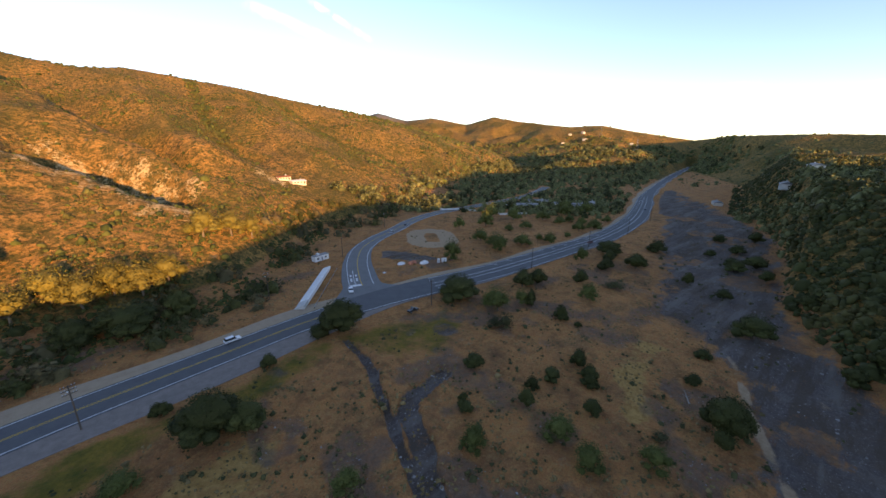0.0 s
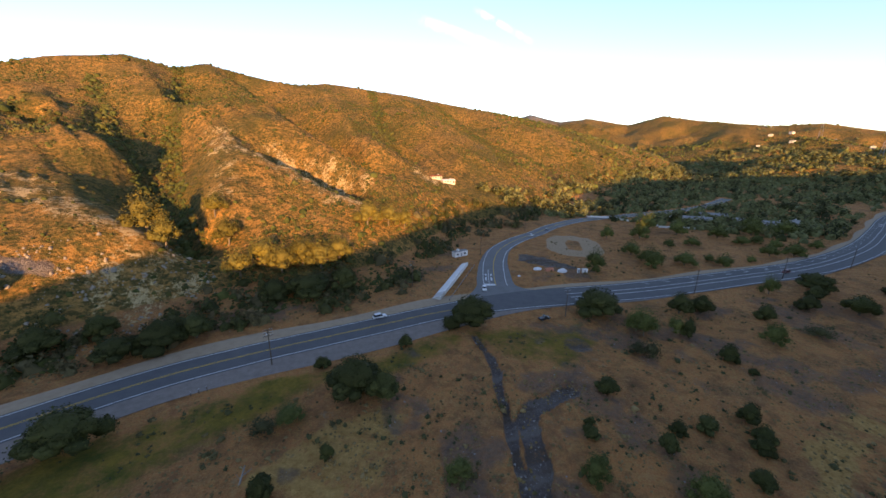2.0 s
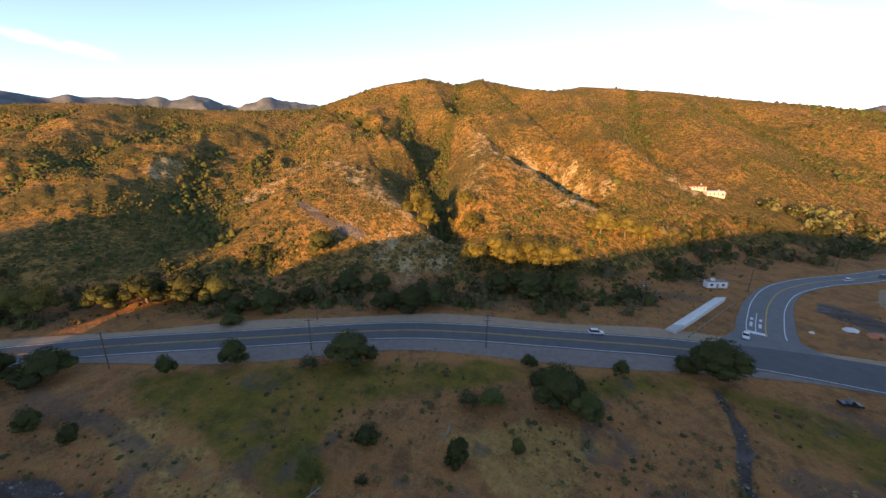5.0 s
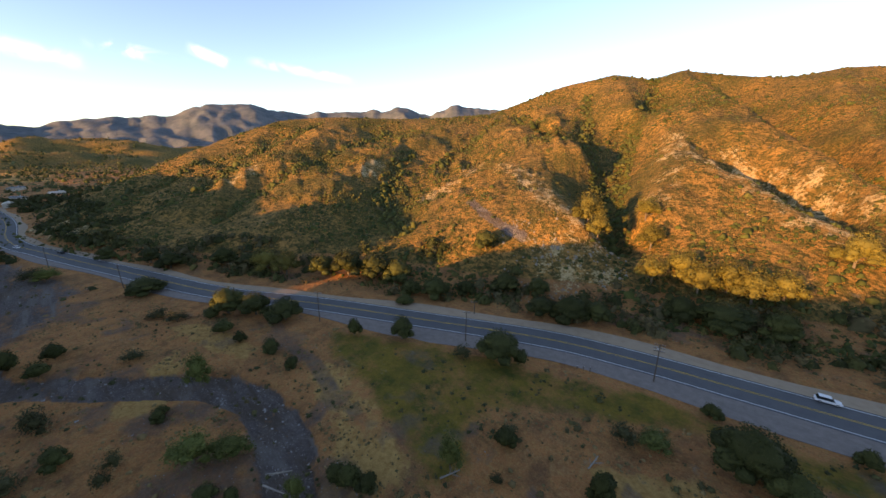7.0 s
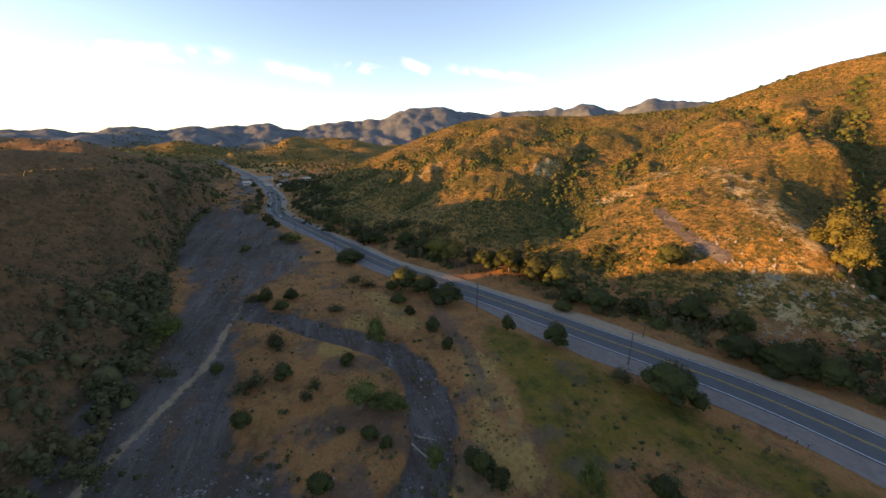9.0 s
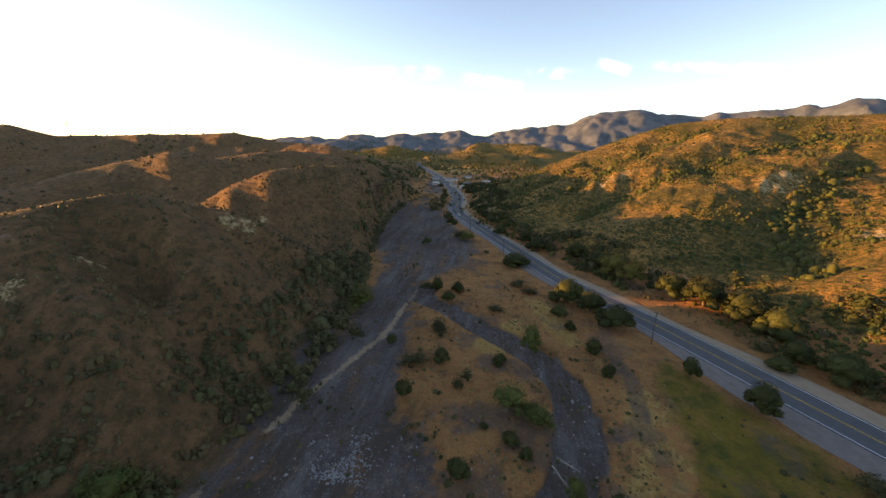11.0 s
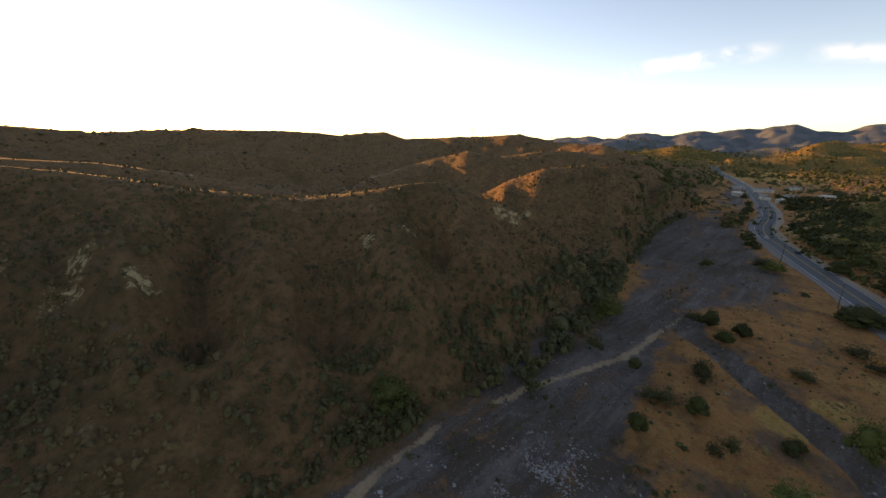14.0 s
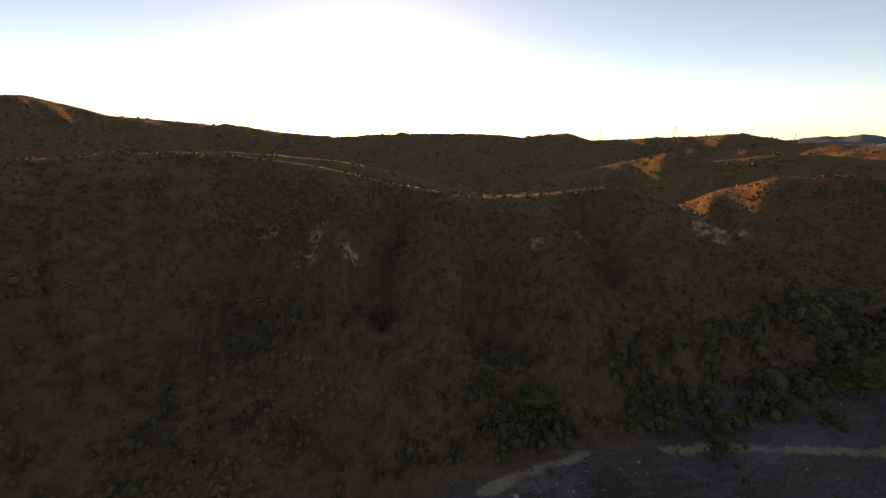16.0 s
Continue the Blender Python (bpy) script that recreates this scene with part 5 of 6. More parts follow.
# a bar of pale cobbles in the bend of the wash
rnd = np.random.RandomState(61)
x, y = -51.0 + rnd.normal(0, 6.5, 1300), -27.8 + rnd.normal(0, 3.2, 1300)
keep = (area(x, y, WASH, 2) > 0.5) & (fbm(x / 6, y / 6, 3, 263) > 0.42)
x, y = x[keep], y[keep]
w = np.random.RandomState(62).gamma(2, 0.1, len(x)) + 0.12
scatter("cobble_bar", [(co * (1, 1, 0.7), tri) for co, tri in CLUMPS[4:]], x, y, w, w * 0.6, STONE, "pale cobbles heaped in a bar of the wash", "stones", 63, sink=0.3, ground_z=height(x, y) - 0.72)

# small dark weeds over the flat and in the wash
x, y, rnd = sow(41, 13000, (-95, 150), (40, 360), 1.2)
flat_r = np.minimum(reach(x, y, ROAD_LINE), reach(x, y, SIDE_LINE))
wet = area(x, y, WASH, 3)
keep = (flat_r > 17) & (height(x, y) < 3) & (rnd.rand(len(x)) < np.where(wet > 0.5, np.clip((fbm(x / 11, y / 11, 3, 283) - 0.42) * 4, 0.05, 0.7), np.clip((fbm(x / 18, y / 18, 3, 281) - 0.44 + 0.07 * soft_step((x - 40) / 25)) * 5, 0.04, 0.8)))
x, y = x[keep], y[keep]
w = np.random.RandomState(42).gamma(2.2, 0.32, len(x)) + 0.35
WEED = leaf_material("weed_leaves", (0.045, 0.048, 0.018), (0.12, 0.11, 0.04), (0.19, 0.12, 0.05), 0.9)
scatter("weeds", [bare_clump(40 + k, 9) for k in range(5)], x, y, w, w * 0.6, WEED, "low dark weeds on dry ground", "weeds", 43)

# dots of trees and scrub over the far hills
x, y, rnd = sow(44, 30000, (-95, 112), (700, 2300), 1.1)
az, r = bearing(x, y), np.hypot(x, y)
keep = ((az < -24) | (az > 62)) & (reach(x, y, ROAD_LINE) > 20) & (rnd.rand(len(x)) < np.clip((fbm(x / 170, y / 170, 4, 291) - 0.38) * 4, 0.08, 1))
x, y, r = x[keep], y[keep], r[keep]
w = np.random.RandomState(45).gamma(4, 0.9, len(x)) * (0.6 + r / 3000)
scatter("far_scrub", CLUMPS, x, y, w, w * 0.55, GROVE, "grey-green scrub and trees dotting the far hills", "scrub", 46)

# thick scrub over the hills east of the junction
x, y, rnd = sow(65, 15000, (-76, -20), (480, 1500), 1.1)
az, r = bearing(x, y), np.hypot(x, y)
keep = (height(x, y) > 5) & (np.minimum(reach(x, y, ROAD_LINE), reach(x, y, SIDE_LINE)) > 20) & (rnd.rand(len(x)) < np.clip((fbm(x / 120, y / 120, 4, 295) - 0.36) * 5, 0.12, 1)) & ((az < -24) | (r > 900))
x, y, r = x[keep], y[keep], r[keep]
w = np.random.RandomState(66).gamma(5, 0.9, len(x)) * (0.7 + r / 2500)
scatter("east_scrub", CLUMPS, x, y, w, w * 0.6, CHAPARRAL, "dark olive scrub on the hills beyond the junction", "scrub", 67)

# pale boulders on the slope above the road
spots_x, spots_y, rnd = sow(33, 520, (17, 36), (140, 190), 1.0)
keep = fbm(spots_x / 9, spots_y / 9, 3, 271) > 0.5
w = np.random.RandomState(34).gamma(2.0, 0.3, int(keep.sum())) + 0.3
ROCK = plain_material("pale_rock", (0.17, 0.135, 0.10), (0.36, 0.30, 0.23), 1.0, 0.9)
scatter("boulders", CLUMPS, spots_x[keep], spots_y[keep], w, w * 0.8, ROCK, "pale boulders on the slope above the highway", "boulders", 35, sink=0.3)


# ---- things along the road ----
def box(bm, x0, x1, y0, y1, z0, z1, bevel=0.0):
    m = Matrix.Translation(((x0 + x1) / 2, (y0 + y1) / 2, (z0 + z1) / 2)) @ Matrix.Diagonal((x1 - x0, y1 - y0, z1 - z0, 1))
    made = bmesh.ops.create_cube(bm, size=1, matrix=m)
    if bevel:
        edges = list({e for v in made["verts"] for e in v.link_edges})
        bmesh.ops.bevel(bm, geom=edges, offset=bevel, segments=2, affect="EDGES")
    return bm


def tube(bm, p, q, r0, r1, sides=8):
    limb(bm, p, q, r0, r1, sides)
    return bm


def stand(name, x, y, turn=0, z=None):
    ob = new(name)
    ob.matrix_basis = pose(x, y, float(height([x], [y])[0]) - 0.1 if z is None else z, 0, 0, turn)
    return ob


WHITE_PAINT = plain_material("white_paint", (0.78, 0.77, 0.74), (0.62, 0.60, 0.56), 0.7, 0.6)
CONCRETE = plain_material("concrete", (0.56, 0.54, 0.50), (0.42, 0.40, 0.37), 0.6, 0.85, bump=0.01)
STEEL = plain_material("galvanised_steel", (0.36, 0.37, 0.38), (0.25, 0.26, 0.27), 1.0, 0.5, 0.6)
GLASS = plain_material("dark_glass", (0.02, 0.022, 0.025), (0.03, 0.03, 0.035), 1.0, 0.1, specular=0.6)
RUBBER = plain_material("rubber", (0.02, 0.02, 0.02), (0.035, 0.035, 0.035), 4.0, 0.9)
CHROME = plain_material("wheel_alloy", (0.45, 0.45, 0.46), (0.3, 0.3, 0.31), 3.0, 0.35, 0.8)
LAMP_RED = plain_material("tail_lamp_red", (0.35, 0.02, 0.02), (0.25, 0.015, 0.015), 3.0, 0.3)
LAMP_CLEAR = plain_material("head_lamp", (0.75, 0.75, 0.72), (0.6, 0.6, 0.58), 3.0, 0.2)
PORCELAIN = plain_material("insulator", (0.55, 0.55, 0.55), (0.4, 0.4, 0.42), 3.0, 0.3)
ROOF_GREY = plain_material("grey_roofing", (0.30, 0.29, 0.28), (0.20, 0.195, 0.19), 0.6, 0.85)
ROOF_RED = plain_material("red_tile_roofing", (0.33, 0.12, 0.06), (0.24, 0.08, 0.045), 0.8, 0.85)
STUCCO = plain_material("cream_stucco", (0.66, 0.60, 0.50), (0.55, 0.49, 0.40), 0.5, 0.9)
TARP_ORANGE = plain_material("orange_tarp", (0.55, 0.20, 0.10), (0.42, 0.14, 0.08), 1.5, 0.6)
TARP_WHITE = plain_material("white_tarp", (0.72, 0.71, 0.70), (0.55, 0.54, 0.53), 1.5, 0.6)
DRIFTWOOD = plain_material("driftwood", (0.34, 0.29, 0.24), (0.24, 0.20, 0.16), 2.0, 0.9)


def power_pole(x, y, tall, turn, arms, lamp=False, lean=0.0, label="brown wooden power pole with crossarms beside the highway"):
    base = stand("power_pole", x, y, turn)
    base.matrix_basis = base.matrix_basis @ pose(0, 0, 0, 0, lean, 0)
    part("shaft", tube(bmesh.new(), (0, 0, -0.8), (0, 0, tall), 0.19, 0.12, 10), POLE_WOOD, base)
    for k in range(arms):
        z = tall - 0.35 - 0.85 * k
        arm = part("crossarm", box(bmesh.new(), -1.25, 1.25, 0.10, 0.24, z - 0.08, z + 0.08, 0.015), POLE_WOOD, base)
        for sx in (-1.1, -0.6, 0.6, 1.1):
            bm = tube(bmesh.new(), (sx, 0.17, z + 0.07), (sx, 0.17, z + 0.17), 0.03, 0.03, 8)
            tube(bm, (sx, 0.17, z + 0.17), (sx, 0.17, z + 0.34), 0.09, 0.05, 8)
            part("insulator", bm, PORCELAIN, arm, "pale insulator")
    if lamp:
        bracket = part("lamp_bracket", tube(bmesh.new(), (0, 0.1, tall - 2.6), (0, 1.5, tall - 2.1), 0.05, 0.04), STEEL, base)
        part("lamp_head", box(bmesh.new(), -0.2, 0.2, 1.3, 2.0, tall - 2.25, tall - 2.05, 0.05), WHITE_PAINT, bracket, "white lamp head")
    return tagged(base, label, "power pole", "power poles")


power_pole(-20, 99, 10.6, 20, 3, True)
power_pole(-69, 79, 10.2, 35, 1)
power_pole(-114, 52, 10.6, 35, 1)
power_pole(-204, 6, 11.0, 30, 1, lean=-4)
power_pole(-264, -18, 11.0, 25, 1)
power_pole(-330, -44, 11.0, 25, 1)
power_pole(-80, 96, 5.2, 35, 1, label="short wooden pole on the verge")
power_pole(78, 104, 10.5, 0, 1)
power_pole(144, 108, 11.0, 0, 1)
power_pole(202, 111, 11.0, 0, 1)
power_pole(256, 113, 11.0, 10, 1)
power_pole(318, 124, 11.0, 15, 1)
power_pole(30, 147, 11.5, 10, 2, True, label="wooden power pole with lamp near the junction")
power_pole(77, 184, 11.0, 40, 1)
power_pole(131, 232, 11.0, 40, 2)


def bollard(x, y):
    post = stand("roadside_post", x, y)
    part("shaft", tube(bmesh.new(), (0, 0, -0.3), (0, 0, 1.15), 0.10, 0.09, 8), POLE_WOOD, post)
    part("cap", tube(bmesh.new(), (0, 0, 1.15), (0, 0, 1.22), 0.10, 0.05, 8), WHITE_PAINT, post, "pale post cap")
    tagged(post, "short dark wooden post at the edge of the shoulder", "post", "roadside posts")


for spot in ((-37, 90), (-35.4, 90.6), (-33.8, 91.2)):
    bollard(*spot)

# pale concrete channel wall by the junction
wall = stand("channel_wall", 37, 130, -math.degrees(math.atan2(26, 39)), 0)
for k in range(8):
    bm = bmesh.new()
    L0, L1 = k * 5.85 + 0.03, (k + 1) * 5.85 - 0.03
    lo = [bm.verts.new(p) for p in ((-2.6, L0, -0.3), (1.0, L0, -0.3), (1.0, L0, 1.5), (0.6, L0, 1.5), (-2.6, L0, 0.25))]
    hi = [bm.verts.new((v.co.x, L1, v.co.z)) for v in lo]
    bm.faces.new(lo), bm.faces.new(hi[::-1])
    for a in range(5):
        bm.faces.new((lo[a], hi[a], hi[(a + 1) % 5], lo[(a + 1) % 5]))
    bmesh.ops.recalc_face_normals(bm, faces=bm.faces)
    part("panel", bm, WHITE_PAINT if k else CONCRETE, wall)
tagged(wall, "pale concrete channel wall sloping beside the junction", "retaining wall")

rail = stand("guard_rail", 41, 128, -math.degrees(math.atan2(26, 39)), 0)
part("beam", box(bmesh.new(), -0.05, 0.03, 0, 46, 0.45, 0.78, 0.02), STEEL, rail)
for k in range(13):
    part("post", box(bmesh.new(), 0.03, 0.17, k * 3.8, k * 3.8 + 0.15, -0.3, 0.75), POLE_WOOD, rail)
tagged(rail, "galvanised guard rail along the concrete channel", "guard rail")


def site_office():
    ob = stand("site_office", 65, 185, 18)
    z = 0.4
    body = part("body", box(bmesh.new(), -4.4, 4.4, -1.5, 1.5, z, z + 2.9, 0.05), WHITE_PAINT, ob)
    part("roof", box(bmesh.new(), -4.55, 4.55, -1.65, 1.65, z + 2.905, z + 3.05, 0.03), ROOF_GREY, ob)
    part("air_conditioner", box(bmesh.new(), -2.2, -0.8, -0.6, 0.7, z + 3.055, z + 4.1, 0.06), WHITE_PAINT, ob, "boxy white roof unit")
    for sx in (-2.6, 2.4):
        part("window", box(bmesh.new(), sx - 0.6, sx + 0.6, -1.53, -1.48, z + 1.1, z + 2.0), GLASS, body)
    part("door", box(bmesh.new(), -0.5, 0.45, -1.54, -1.48, z + 0.1, z + 2.1, 0.02), STEEL, body)
    for sx in (-3.6, 0, 3.6):
        part("foot", box(bmesh.new(), sx - 0.2, sx + 0.2, -1.2, 1.2, -0.5, z - 0.005), CONCRETE, ob)
    tagged(ob, "white box site office beside the side road", "portable building")


site_office()


def car(x, y, turn, paint, label, long=4.7, tall=1.5, bed=False, z=0.1):
    """A car with its wheels, glass and lamps; it points along +x."""
    ob = stand("car", x, y, turn, z)
    h, w = long / 2, 0.92
    bm = bmesh.new()
    outline = [(-h, 0.35), (-h, 0.85), (-h + 0.15, 0.95), (h - 1.35, 0.98), (h - 0.2, 0.85), (h, 0.68), (h, 0.35)]
    a = [bm.verts.new((px, -w, pz)) for px, pz in outline]
    b = [bm.verts.new((px, w, pz)) for px, pz in outline]
    bm.faces.new(a), bm.faces.new(b[::-1])
    for k in range(len(a)):
        bm.faces.new((a[k], b[k], b[(k + 1) % len(a)], a[(k + 1) % len(a)]))
    bmesh.ops.recalc_face_normals(bm, faces=bm.faces)
    bmesh.ops.bevel(bm, geom=bm.edges[:], offset=0.07, segments=2, affect="EDGES")
    body = part("body", bm, paint, ob)
    x0, x1 = (-0.6, h - 1.3) if bed else (-h + 0.25, h - 1.3)
    bm = bmesh.new()
    lo = [bm.verts.new(p) for p in ((x0, -0.86, 0.94), (x1, -0.86, 0.94), (x1, 0.86, 0.94), (x0, 0.86, 0.94))]
    hi = [bm.verts.new(p) for p in ((x0 + 0.35, -0.7, tall - 0.06), (x1 - 0.75, -0.7, tall - 0.06), (x1 - 0.75, 0.7, tall - 0.06), (x0 + 0.35, 0.7, tall - 0.06))]
    bm.faces.new(lo[::-1]), bm.faces.new(hi)
    for k in range(4):
        bm.faces.new((lo[k], lo[(k + 1) % 4], hi[(k + 1) % 4], hi[k]))
    part("windows", bm, GLASS, body, "dark glass cabin windows")
    part("roof", box(bmesh.new(), x0 + 0.32, x1 - 0.72, -0.73, 0.73, tall - 0.055, tall, 0.02), paint, body)
    for sx in (-h + 0.85, h - 0.9):
        for sy in (-1, 1):
            tyre = part("wheel", tube(bmesh.new(), (sx, sy * 0.72, 0.33), (sx, sy * 0.95, 0.33), 0.34, 0.33, 14), RUBBER, ob)
            part("rim", tube(bmesh.new(), (sx, sy * 0.95, 0.33), (sx, sy * 0.965, 0.33), 0.2, 0.18, 10), CHROME, tyre, "alloy rim")
    for sy in (-0.65, 0.65):
        part("headlight", box(bmesh.new(), h - 0.09, h + 0.01, sy - 0.18, sy + 0.18, 0.62, 0.76, 0.02), LAMP_CLEAR, body)
        part("tail_light", box(bmesh.new(), -h - 0.01, -h + 0.08, sy - 0.14, sy + 0.14, 0.65, 0.82, 0.02), LAMP_RED, body)
    return tagged(ob, label, "car", "cars on the road")


def paint(name, colour):
    k = Mat(name, 0.35, 0.0, 0.5)
    k.base(k.mix(k.noise(1.2, 4), colour, tuple(c * 0.85 for c in colour)))
    return k.m


CAR_WHITE, CAR_DARK, CAR_GREY, CAR_RED = paint("white_car_paint", (0.75, 0.75, 0.74)), paint("black_car_paint", (0.02, 0.02, 0.022)), paint("grey_car_paint", (0.20, 0.22, 0.25)), paint("dark_red_car_paint", (0.14, 0.02, 0.02))
car(59, 135, -110, CAR_WHITE, "white sedan waiting at the stop line of the junction", z=0.09)
car(69, 103.5, 8, CAR_DARK, "black pickup parked on the gravel shoulder", 4.6, 1.7, True, z=0.05)
car(12.5, 120, 12, CAR_WHITE, "white estate car driving on the highway", 4.9, 1.7)
car(92, 114, 178, CAR_GREY, "grey sedan driving past the junction")
car(214, 117, 183, CAR_RED, "dark red sedan on the highway bend")
car(372, 151, 20, CAR_GREY, "grey sedan far along the highway")
car(424, 178, 20, CAR_WHITE, "white sedan far along the highway")
car(128, 217, 40, CAR_WHITE, "white sedan on the side road", z=0.09)
car(148, 230, 40, CAR_GREY, "grey sedan on the side road", z=0.09)
car(-330, -33, 200, CAR_WHITE, "white sedan far along the western highway")
car(-296, -14, 200, CAR_DARK, "black sedan far along the western highway")


def toilet_cabin(x, y, wide, label, colour):
    ob = stand("toilet_cabin", x, y, -20)
    part("body", box(bmesh.new(), -wide / 2, wide / 2, -0.6, 0.6, 0.12, 2.2, 0.05), colour, ob)
    part("roof", box(bmesh.new(), -wide / 2 - 0.05, wide / 2 + 0.05, -0.65, 0.65, 2.205, 2.36, 0.06), WHITE_PAINT, ob)
    part("door", box(bmesh.new(), -0.36, 0.36, -0.64, -0.605, 0.2, 2.0, 0.01), STEEL, ob)
    part("base", box(bmesh.new(), -wide / 2 - 0.05, wide / 2 + 0.05, -0.65, 0.65, -0.2, 0.115), RUBBER, ob)
    tagged(ob, label, "cabin")


toilet_cabin(112.3, 143.5, 1.2, "white portable toilet on the grass by the highway", TARP_WHITE)
toilet_cabin(115.2, 142.6, 2.6, "wide white storage cabin on the grass by the highway", WHITE_PAINT)


def heap(x, y, w, d, h, material, label):
    bm = bmesh.new()
    bmesh.ops.create_icosphere(bm, subdivisions=3, radius=1)
    for v in bm.verts:
        n = noise.noise(v.co * 2.2 + Vector((x, y, 0)))
        v.co = Vector((v.co.x * w / 2 * (1 + 0.25 * n), v.co.y * d / 2 * (1 + 0.25 * n), max(v.co.z, -0.15) * h * (1 + 0.4 * n)))
    me = bpy.data.meshes.new("covered_heap")
    bm.to_mesh(me)
    bm.free()
    me.materials.append(material)
    ob = new("covered_heap", me)
    ob.location = (x, y, float(height([x], [y])[0]))
    tagged(ob, label, "heap", "covered heaps")


heap(95, 152.5, 4.2, 3, 1.2, TARP_WHITE, "low heap under a pale pink tarpaulin")
heap(100, 149.5, 5.0, 3.2, 1.6, TARP_ORANGE, "heap under a faded orange tarpaulin")
heap(105.5, 147, 5.2, 3.4, 1.5, TARP_WHITE, "heap under a white tarpaulin")
heap(82, 147, 1.8, 1.4, 0.9, TARP_WHITE, "small white bundle beside the junction")


def house(x, y, turn, w, d, tall, roof, wall_mat, label, z=None, windows=4):
    ob = stand("house", x, y, turn, z)
    walls = part("wall", box(bmesh.new(), -w / 2, w / 2, -d / 2, d / 2, -1.5, tall, 0.03), wall_mat, ob)
    bm = bmesh.new()
    e, rise_ = 0.5, d * 0.2
    pts = [(-w / 2 - e, -d / 2 - e, tall + 0.004), (w / 2 + e, -d / 2 - e, tall + 0.004), (w / 2 + e, d / 2 + e, tall + 0.004), (-w / 2 - e, d / 2 + e, tall + 0.004), (-w / 2 - e, 0, tall + rise_), (w / 2 + e, 0, tall + rise_)]
    v = [bm.verts.new(p) for p in pts]
    for f in ((0, 1, 5, 4), (2, 3, 4, 5), (0, 4, 3), (1, 2, 5), (3, 2, 1, 0)):
        bm.faces.new([v[k] for k in f])
    roof_ob = part("roof", bm, roof, ob)
    part("chimney", box(bmesh.new(), w * 0.2, w * 0.2 + 0.8, -0.4, 0.4, tall, tall + rise_ + 0.9, 0.03), CONCRETE, roof_ob)
    for side in (-1, 1):
        for k in range(windows):
            sx = -w / 2 + (k + 0.7) * w / (windows + 0.4)
            win = part("window", box(bmesh.new(), sx - 0.65, sx + 0.65, side * (d / 2 + 0.005) - 0.03, side * (d / 2 + 0.005) + 0.03, 0.95, 2.15), WHITE_PAINT, ob)
            part("pane", box(bmesh.new(), sx - 0.55, sx + 0.55, side * (d / 2 + 0.03) - 0.02, side * (d / 2 + 0.03) + 0.02, 1.05, 2.05), GLASS, win)
    part("door", box(bmesh.new(), w / 2 - 1.9, w / 2 - 0.95, -d / 2 - 0.04, -d / 2 + 0.02, 0.0, 2.05, 0.01), POLE_WOOD, ob)
    return tagged(ob, label, "house", "houses in the valley")


house(98, 317, 12, 12, 6, 2.4, WHITE_PAINT, STUCCO, "white flat house on a hillside terrace in the sun")
house(89, 325, 12, 10, 6, 2.4, ROOF_RED, STUCCO, "red-roofed house on the hillside terrace")
house(290, 229, -40, 20, 8, 3.0, ROOF_GREY, WHITE_PAINT, "long low white building among the valley trees", windows=7)
house(322, 240, -40, 20, 8, 3.2, ROOF_GREY, STUCCO, "long grey-roofed building among the valley trees", windows=6)
house(317, 212, -35, 10, 8, 3.4, ROOF_GREY, STUCCO, "grey-roofed house among the valley trees")
house(326, 194, -35, 14, 9, 3.6, ROOF_GREY, WHITE_PAINT, "white house with grey roof among valley trees")
house(352, 196, 25, 16, 8, 3.2, ROOF_GREY, STUCCO, "long low building near the highway bend")
house(420, 62, 10, 18, 9, 3.2, ROOF_GREY, WHITE_PAINT, "white house above the wash among dark trees")
house(442, 50, 25, 14, 8, 3.0, ROOF_GREY, STUCCO, "pale house above the wash among dark trees")
house(470, 120, 25, 14, 8, 3.0, ROOF_GREY, STUCCO, "pale house half hidden in dark trees")
for x, y, turn, size in ((1273, 827, 20, 26), (1236, 743, 10, 34), (1263, 589, 30, 24), (1300, 790, 0, 20), (1330, 700, 15, 22), (1190, 800, 40, 20)):
    house(x, y, turn, size * 0.6, 9, 5, ROOF_GREY, STUCCO, "large cream house on the far hilltop")
for k, (x, y, w) in enumerate(((-560, -52, 20), (-590, -70, 26), (-630, -50, 22), (-610, -100, 18), (-680, -84, 30), (-720, -120, 22), (-660, -20, 20), (-760, -60, 26))):
    house(x, y, 20 * k, w * 0.7, 8, 3, ROOF_GREY if k % 3 else STUCCO, STUCCO, "low pale building by the far western highway")


def fence(line, label):
    ob = new("white_fence")
    for (ax, ay), (bx, by) in zip(line, line[1:]):
        d = Vector((bx - ax, by - ay, 0))
        n = max(1, int(d.length / 6))
        turn = math.degrees(math.atan2(d.y, d.x))
        for k in range(n):
            p = Vector((ax, ay, 0)) + d * (k / n)
            z = float(height([p.x], [p.y])[0])
            slab = part("panel", box(bmesh.new(), 0.06, d.length / n - 0.06, -0.06, 0.06, 0.1, 1.7, 0.01), WHITE_PAINT, ob)
            slab.matrix_basis = pose(p.x, p.y, z, 0, 0, turn)
            post = part("post", box(bmesh.new(), -0.055, 0.055, -0.09, 0.09, -0.3, 1.8, 0.01), WHITE_PAINT, ob)
            post.matrix_basis = pose(p.x, p.y, z, 0, 0, turn)
    tagged(ob, label, "fence")


fence([(212, 269), (229, 256), (234, 243)], "white panel fence at the end of the side road")
fence([(240, 221), (275, 244), (306, 262)], "white panel fence round the valley yard")
fence([(240, 219), (266, 203)], "white panel fence behind the valley yard")


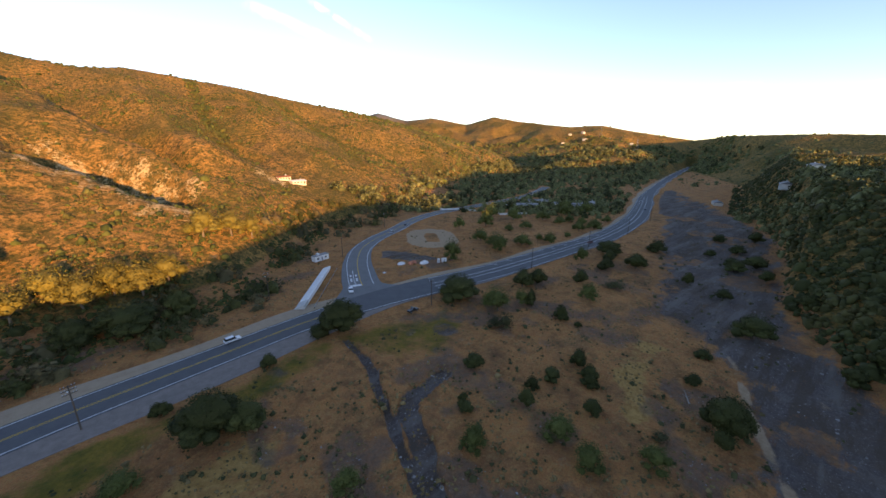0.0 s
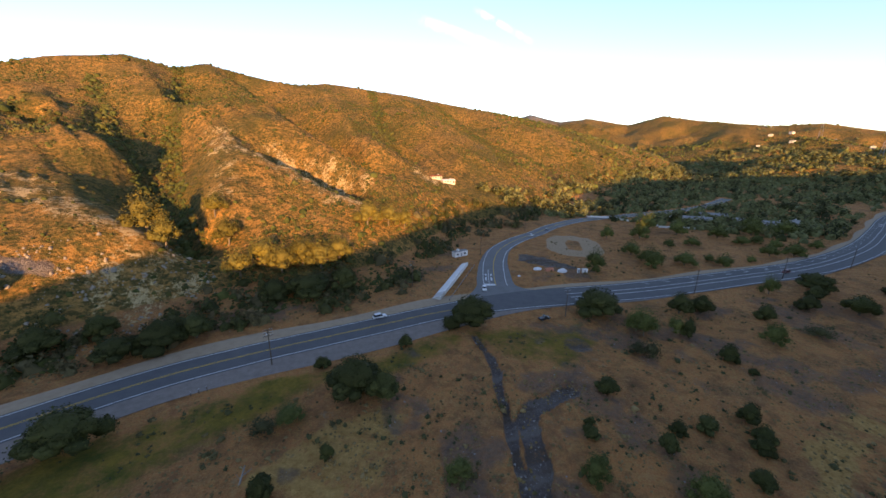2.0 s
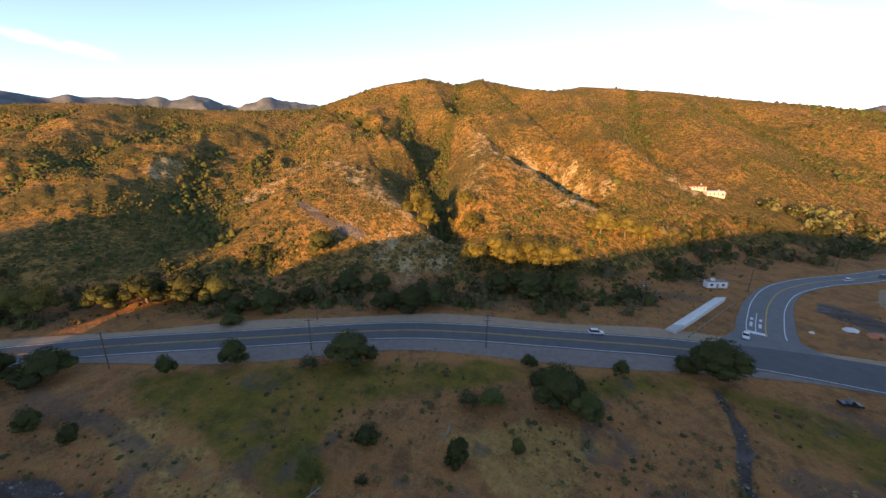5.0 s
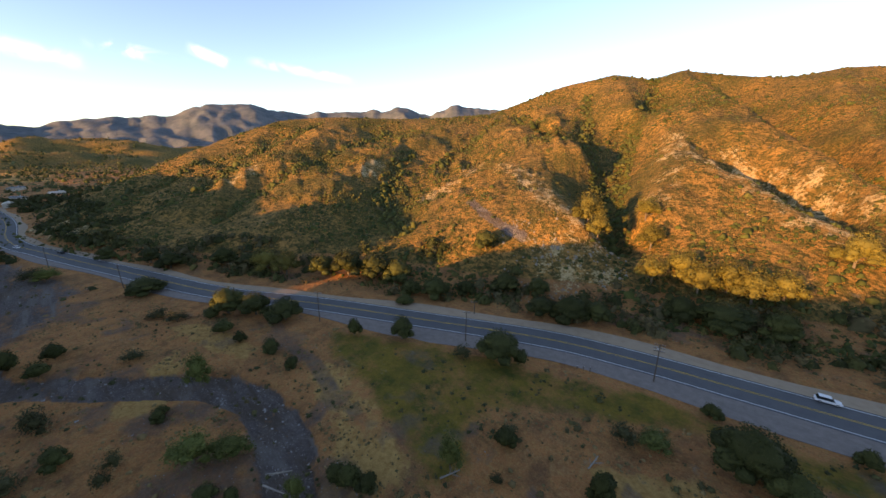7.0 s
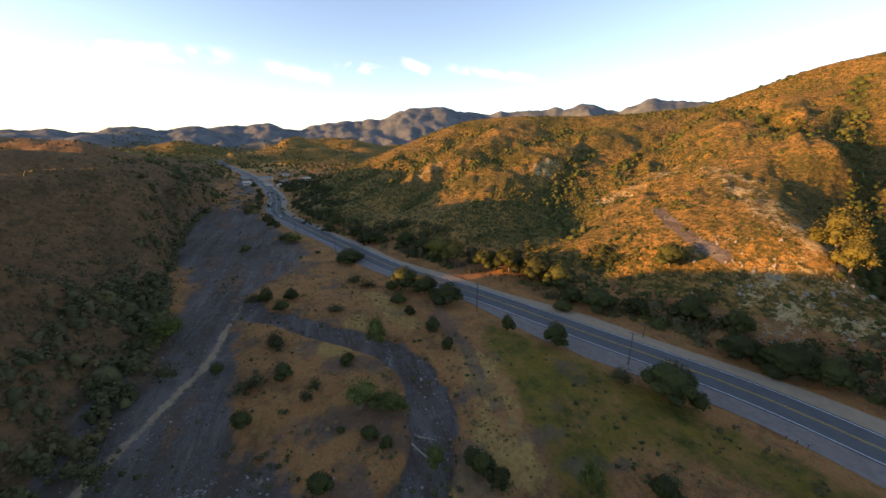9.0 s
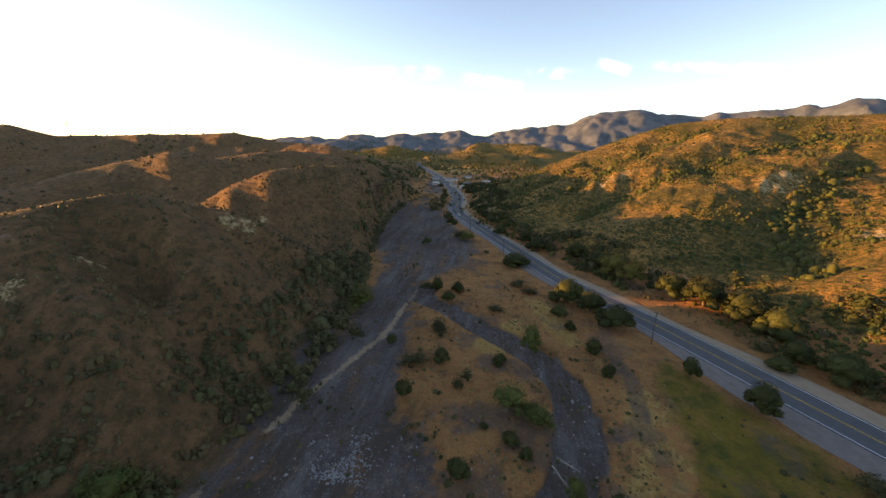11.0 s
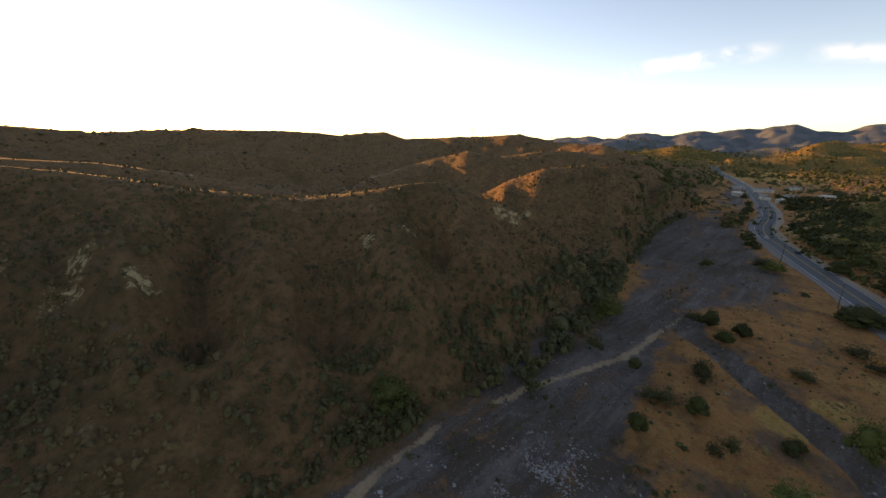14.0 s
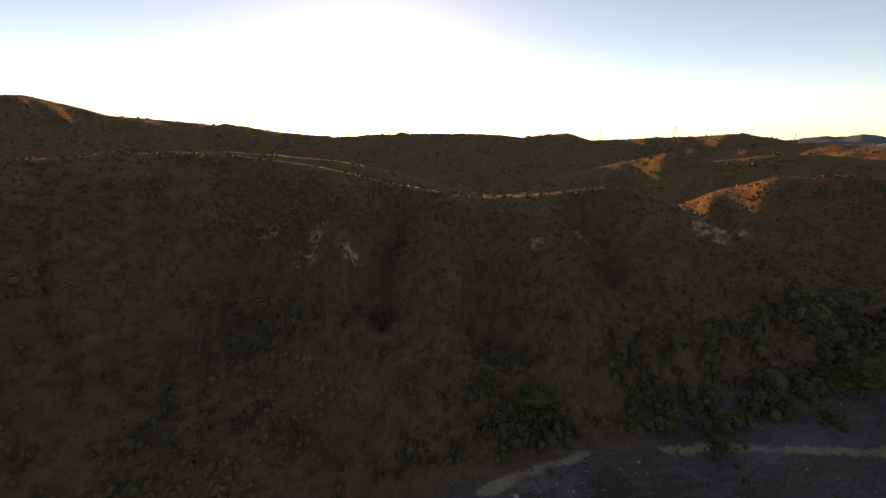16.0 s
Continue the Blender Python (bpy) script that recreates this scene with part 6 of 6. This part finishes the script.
def pylon(x, y, tall, label="grey steel lattice pylon on the skyline"):
    ob = stand("pylon", x, y, 30)
    z = -2
    corners = [(-1, -1), (1, -1), (1, 1), (-1, 1)]
    half, top = tall * 0.11, tall * 0.025
    for sx, sy in corners:
        part("leg", tube(bmesh.new(), (sx * half, sy * half, z), (sx * top, sy * top, tall), 0.22, 0.16, 5), STEEL, ob)
    for k in range(6):
        f0, f1 = k / 6, (k + 1) / 6
        h0, h1 = half + (top - half) * f0, half + (top - half) * f1
        for (ax, ay), (bx, by) in zip(corners, corners[1:] + corners[:1]):
            part("brace", tube(bmesh.new(), (ax * h0, ay * h0, tall * f0), (bx * h1, by * h1, tall * f1), 0.1, 0.1, 4), STEEL, ob)
    for f in (0.72, 0.84, 0.96):
        part("arm", tube(bmesh.new(), (-tall * 0.13, 0, tall * f), (tall * 0.13, 0, tall * f), 0.16, 0.16, 5), STEEL, ob)
    tagged(ob, label, "pylon", "pylons")


pylon(-432, -569, 18)
pylon(-493, -474, 17)
pylon(-498, -316, 10)
pylon(1330, 737, 42, "grey steel lattice pylon on the far eastern ridge")
pylon(1240, 560, 36, "grey steel lattice pylon on the far eastern ridge")
pylon(1420, 922, 42, "grey steel lattice pylon on the far eastern ridge")


def drift_log(x, y, turn, long, tilt):
    ob = stand("drift_log", x, y, turn)
    bm = bmesh.new()
    tube(bm, (-long / 2, 0, 0.05), (long / 2, 0.2, 0.3 + tilt), 0.22, 0.1, 8)
    for k in range(4):
        f = random.Random(k + x).uniform(-0.3, 0.45)
        tube(bm, (f * long, 0.1, 0.2), (f * long + 0.8, (-1) ** k * 1.2, 0.7), 0.08, 0.03, 6)
    part("stem", bm, DRIFTWOOD, ob)
    tagged(ob, "pale dead branch lying on the gravel", "log", "driftwood")


for spot in ((-58, 15, 20, 6, 0.3), (-61, 17, 50, 5, 0.2), (-55, 17, -10, 4, 0.1), (-38, 40, 60, 4, 0.5), (-20, 62, 80, 3.5, 0.8), (96, 22, 30, 5, 0.2)):
    drift_log(*spot)
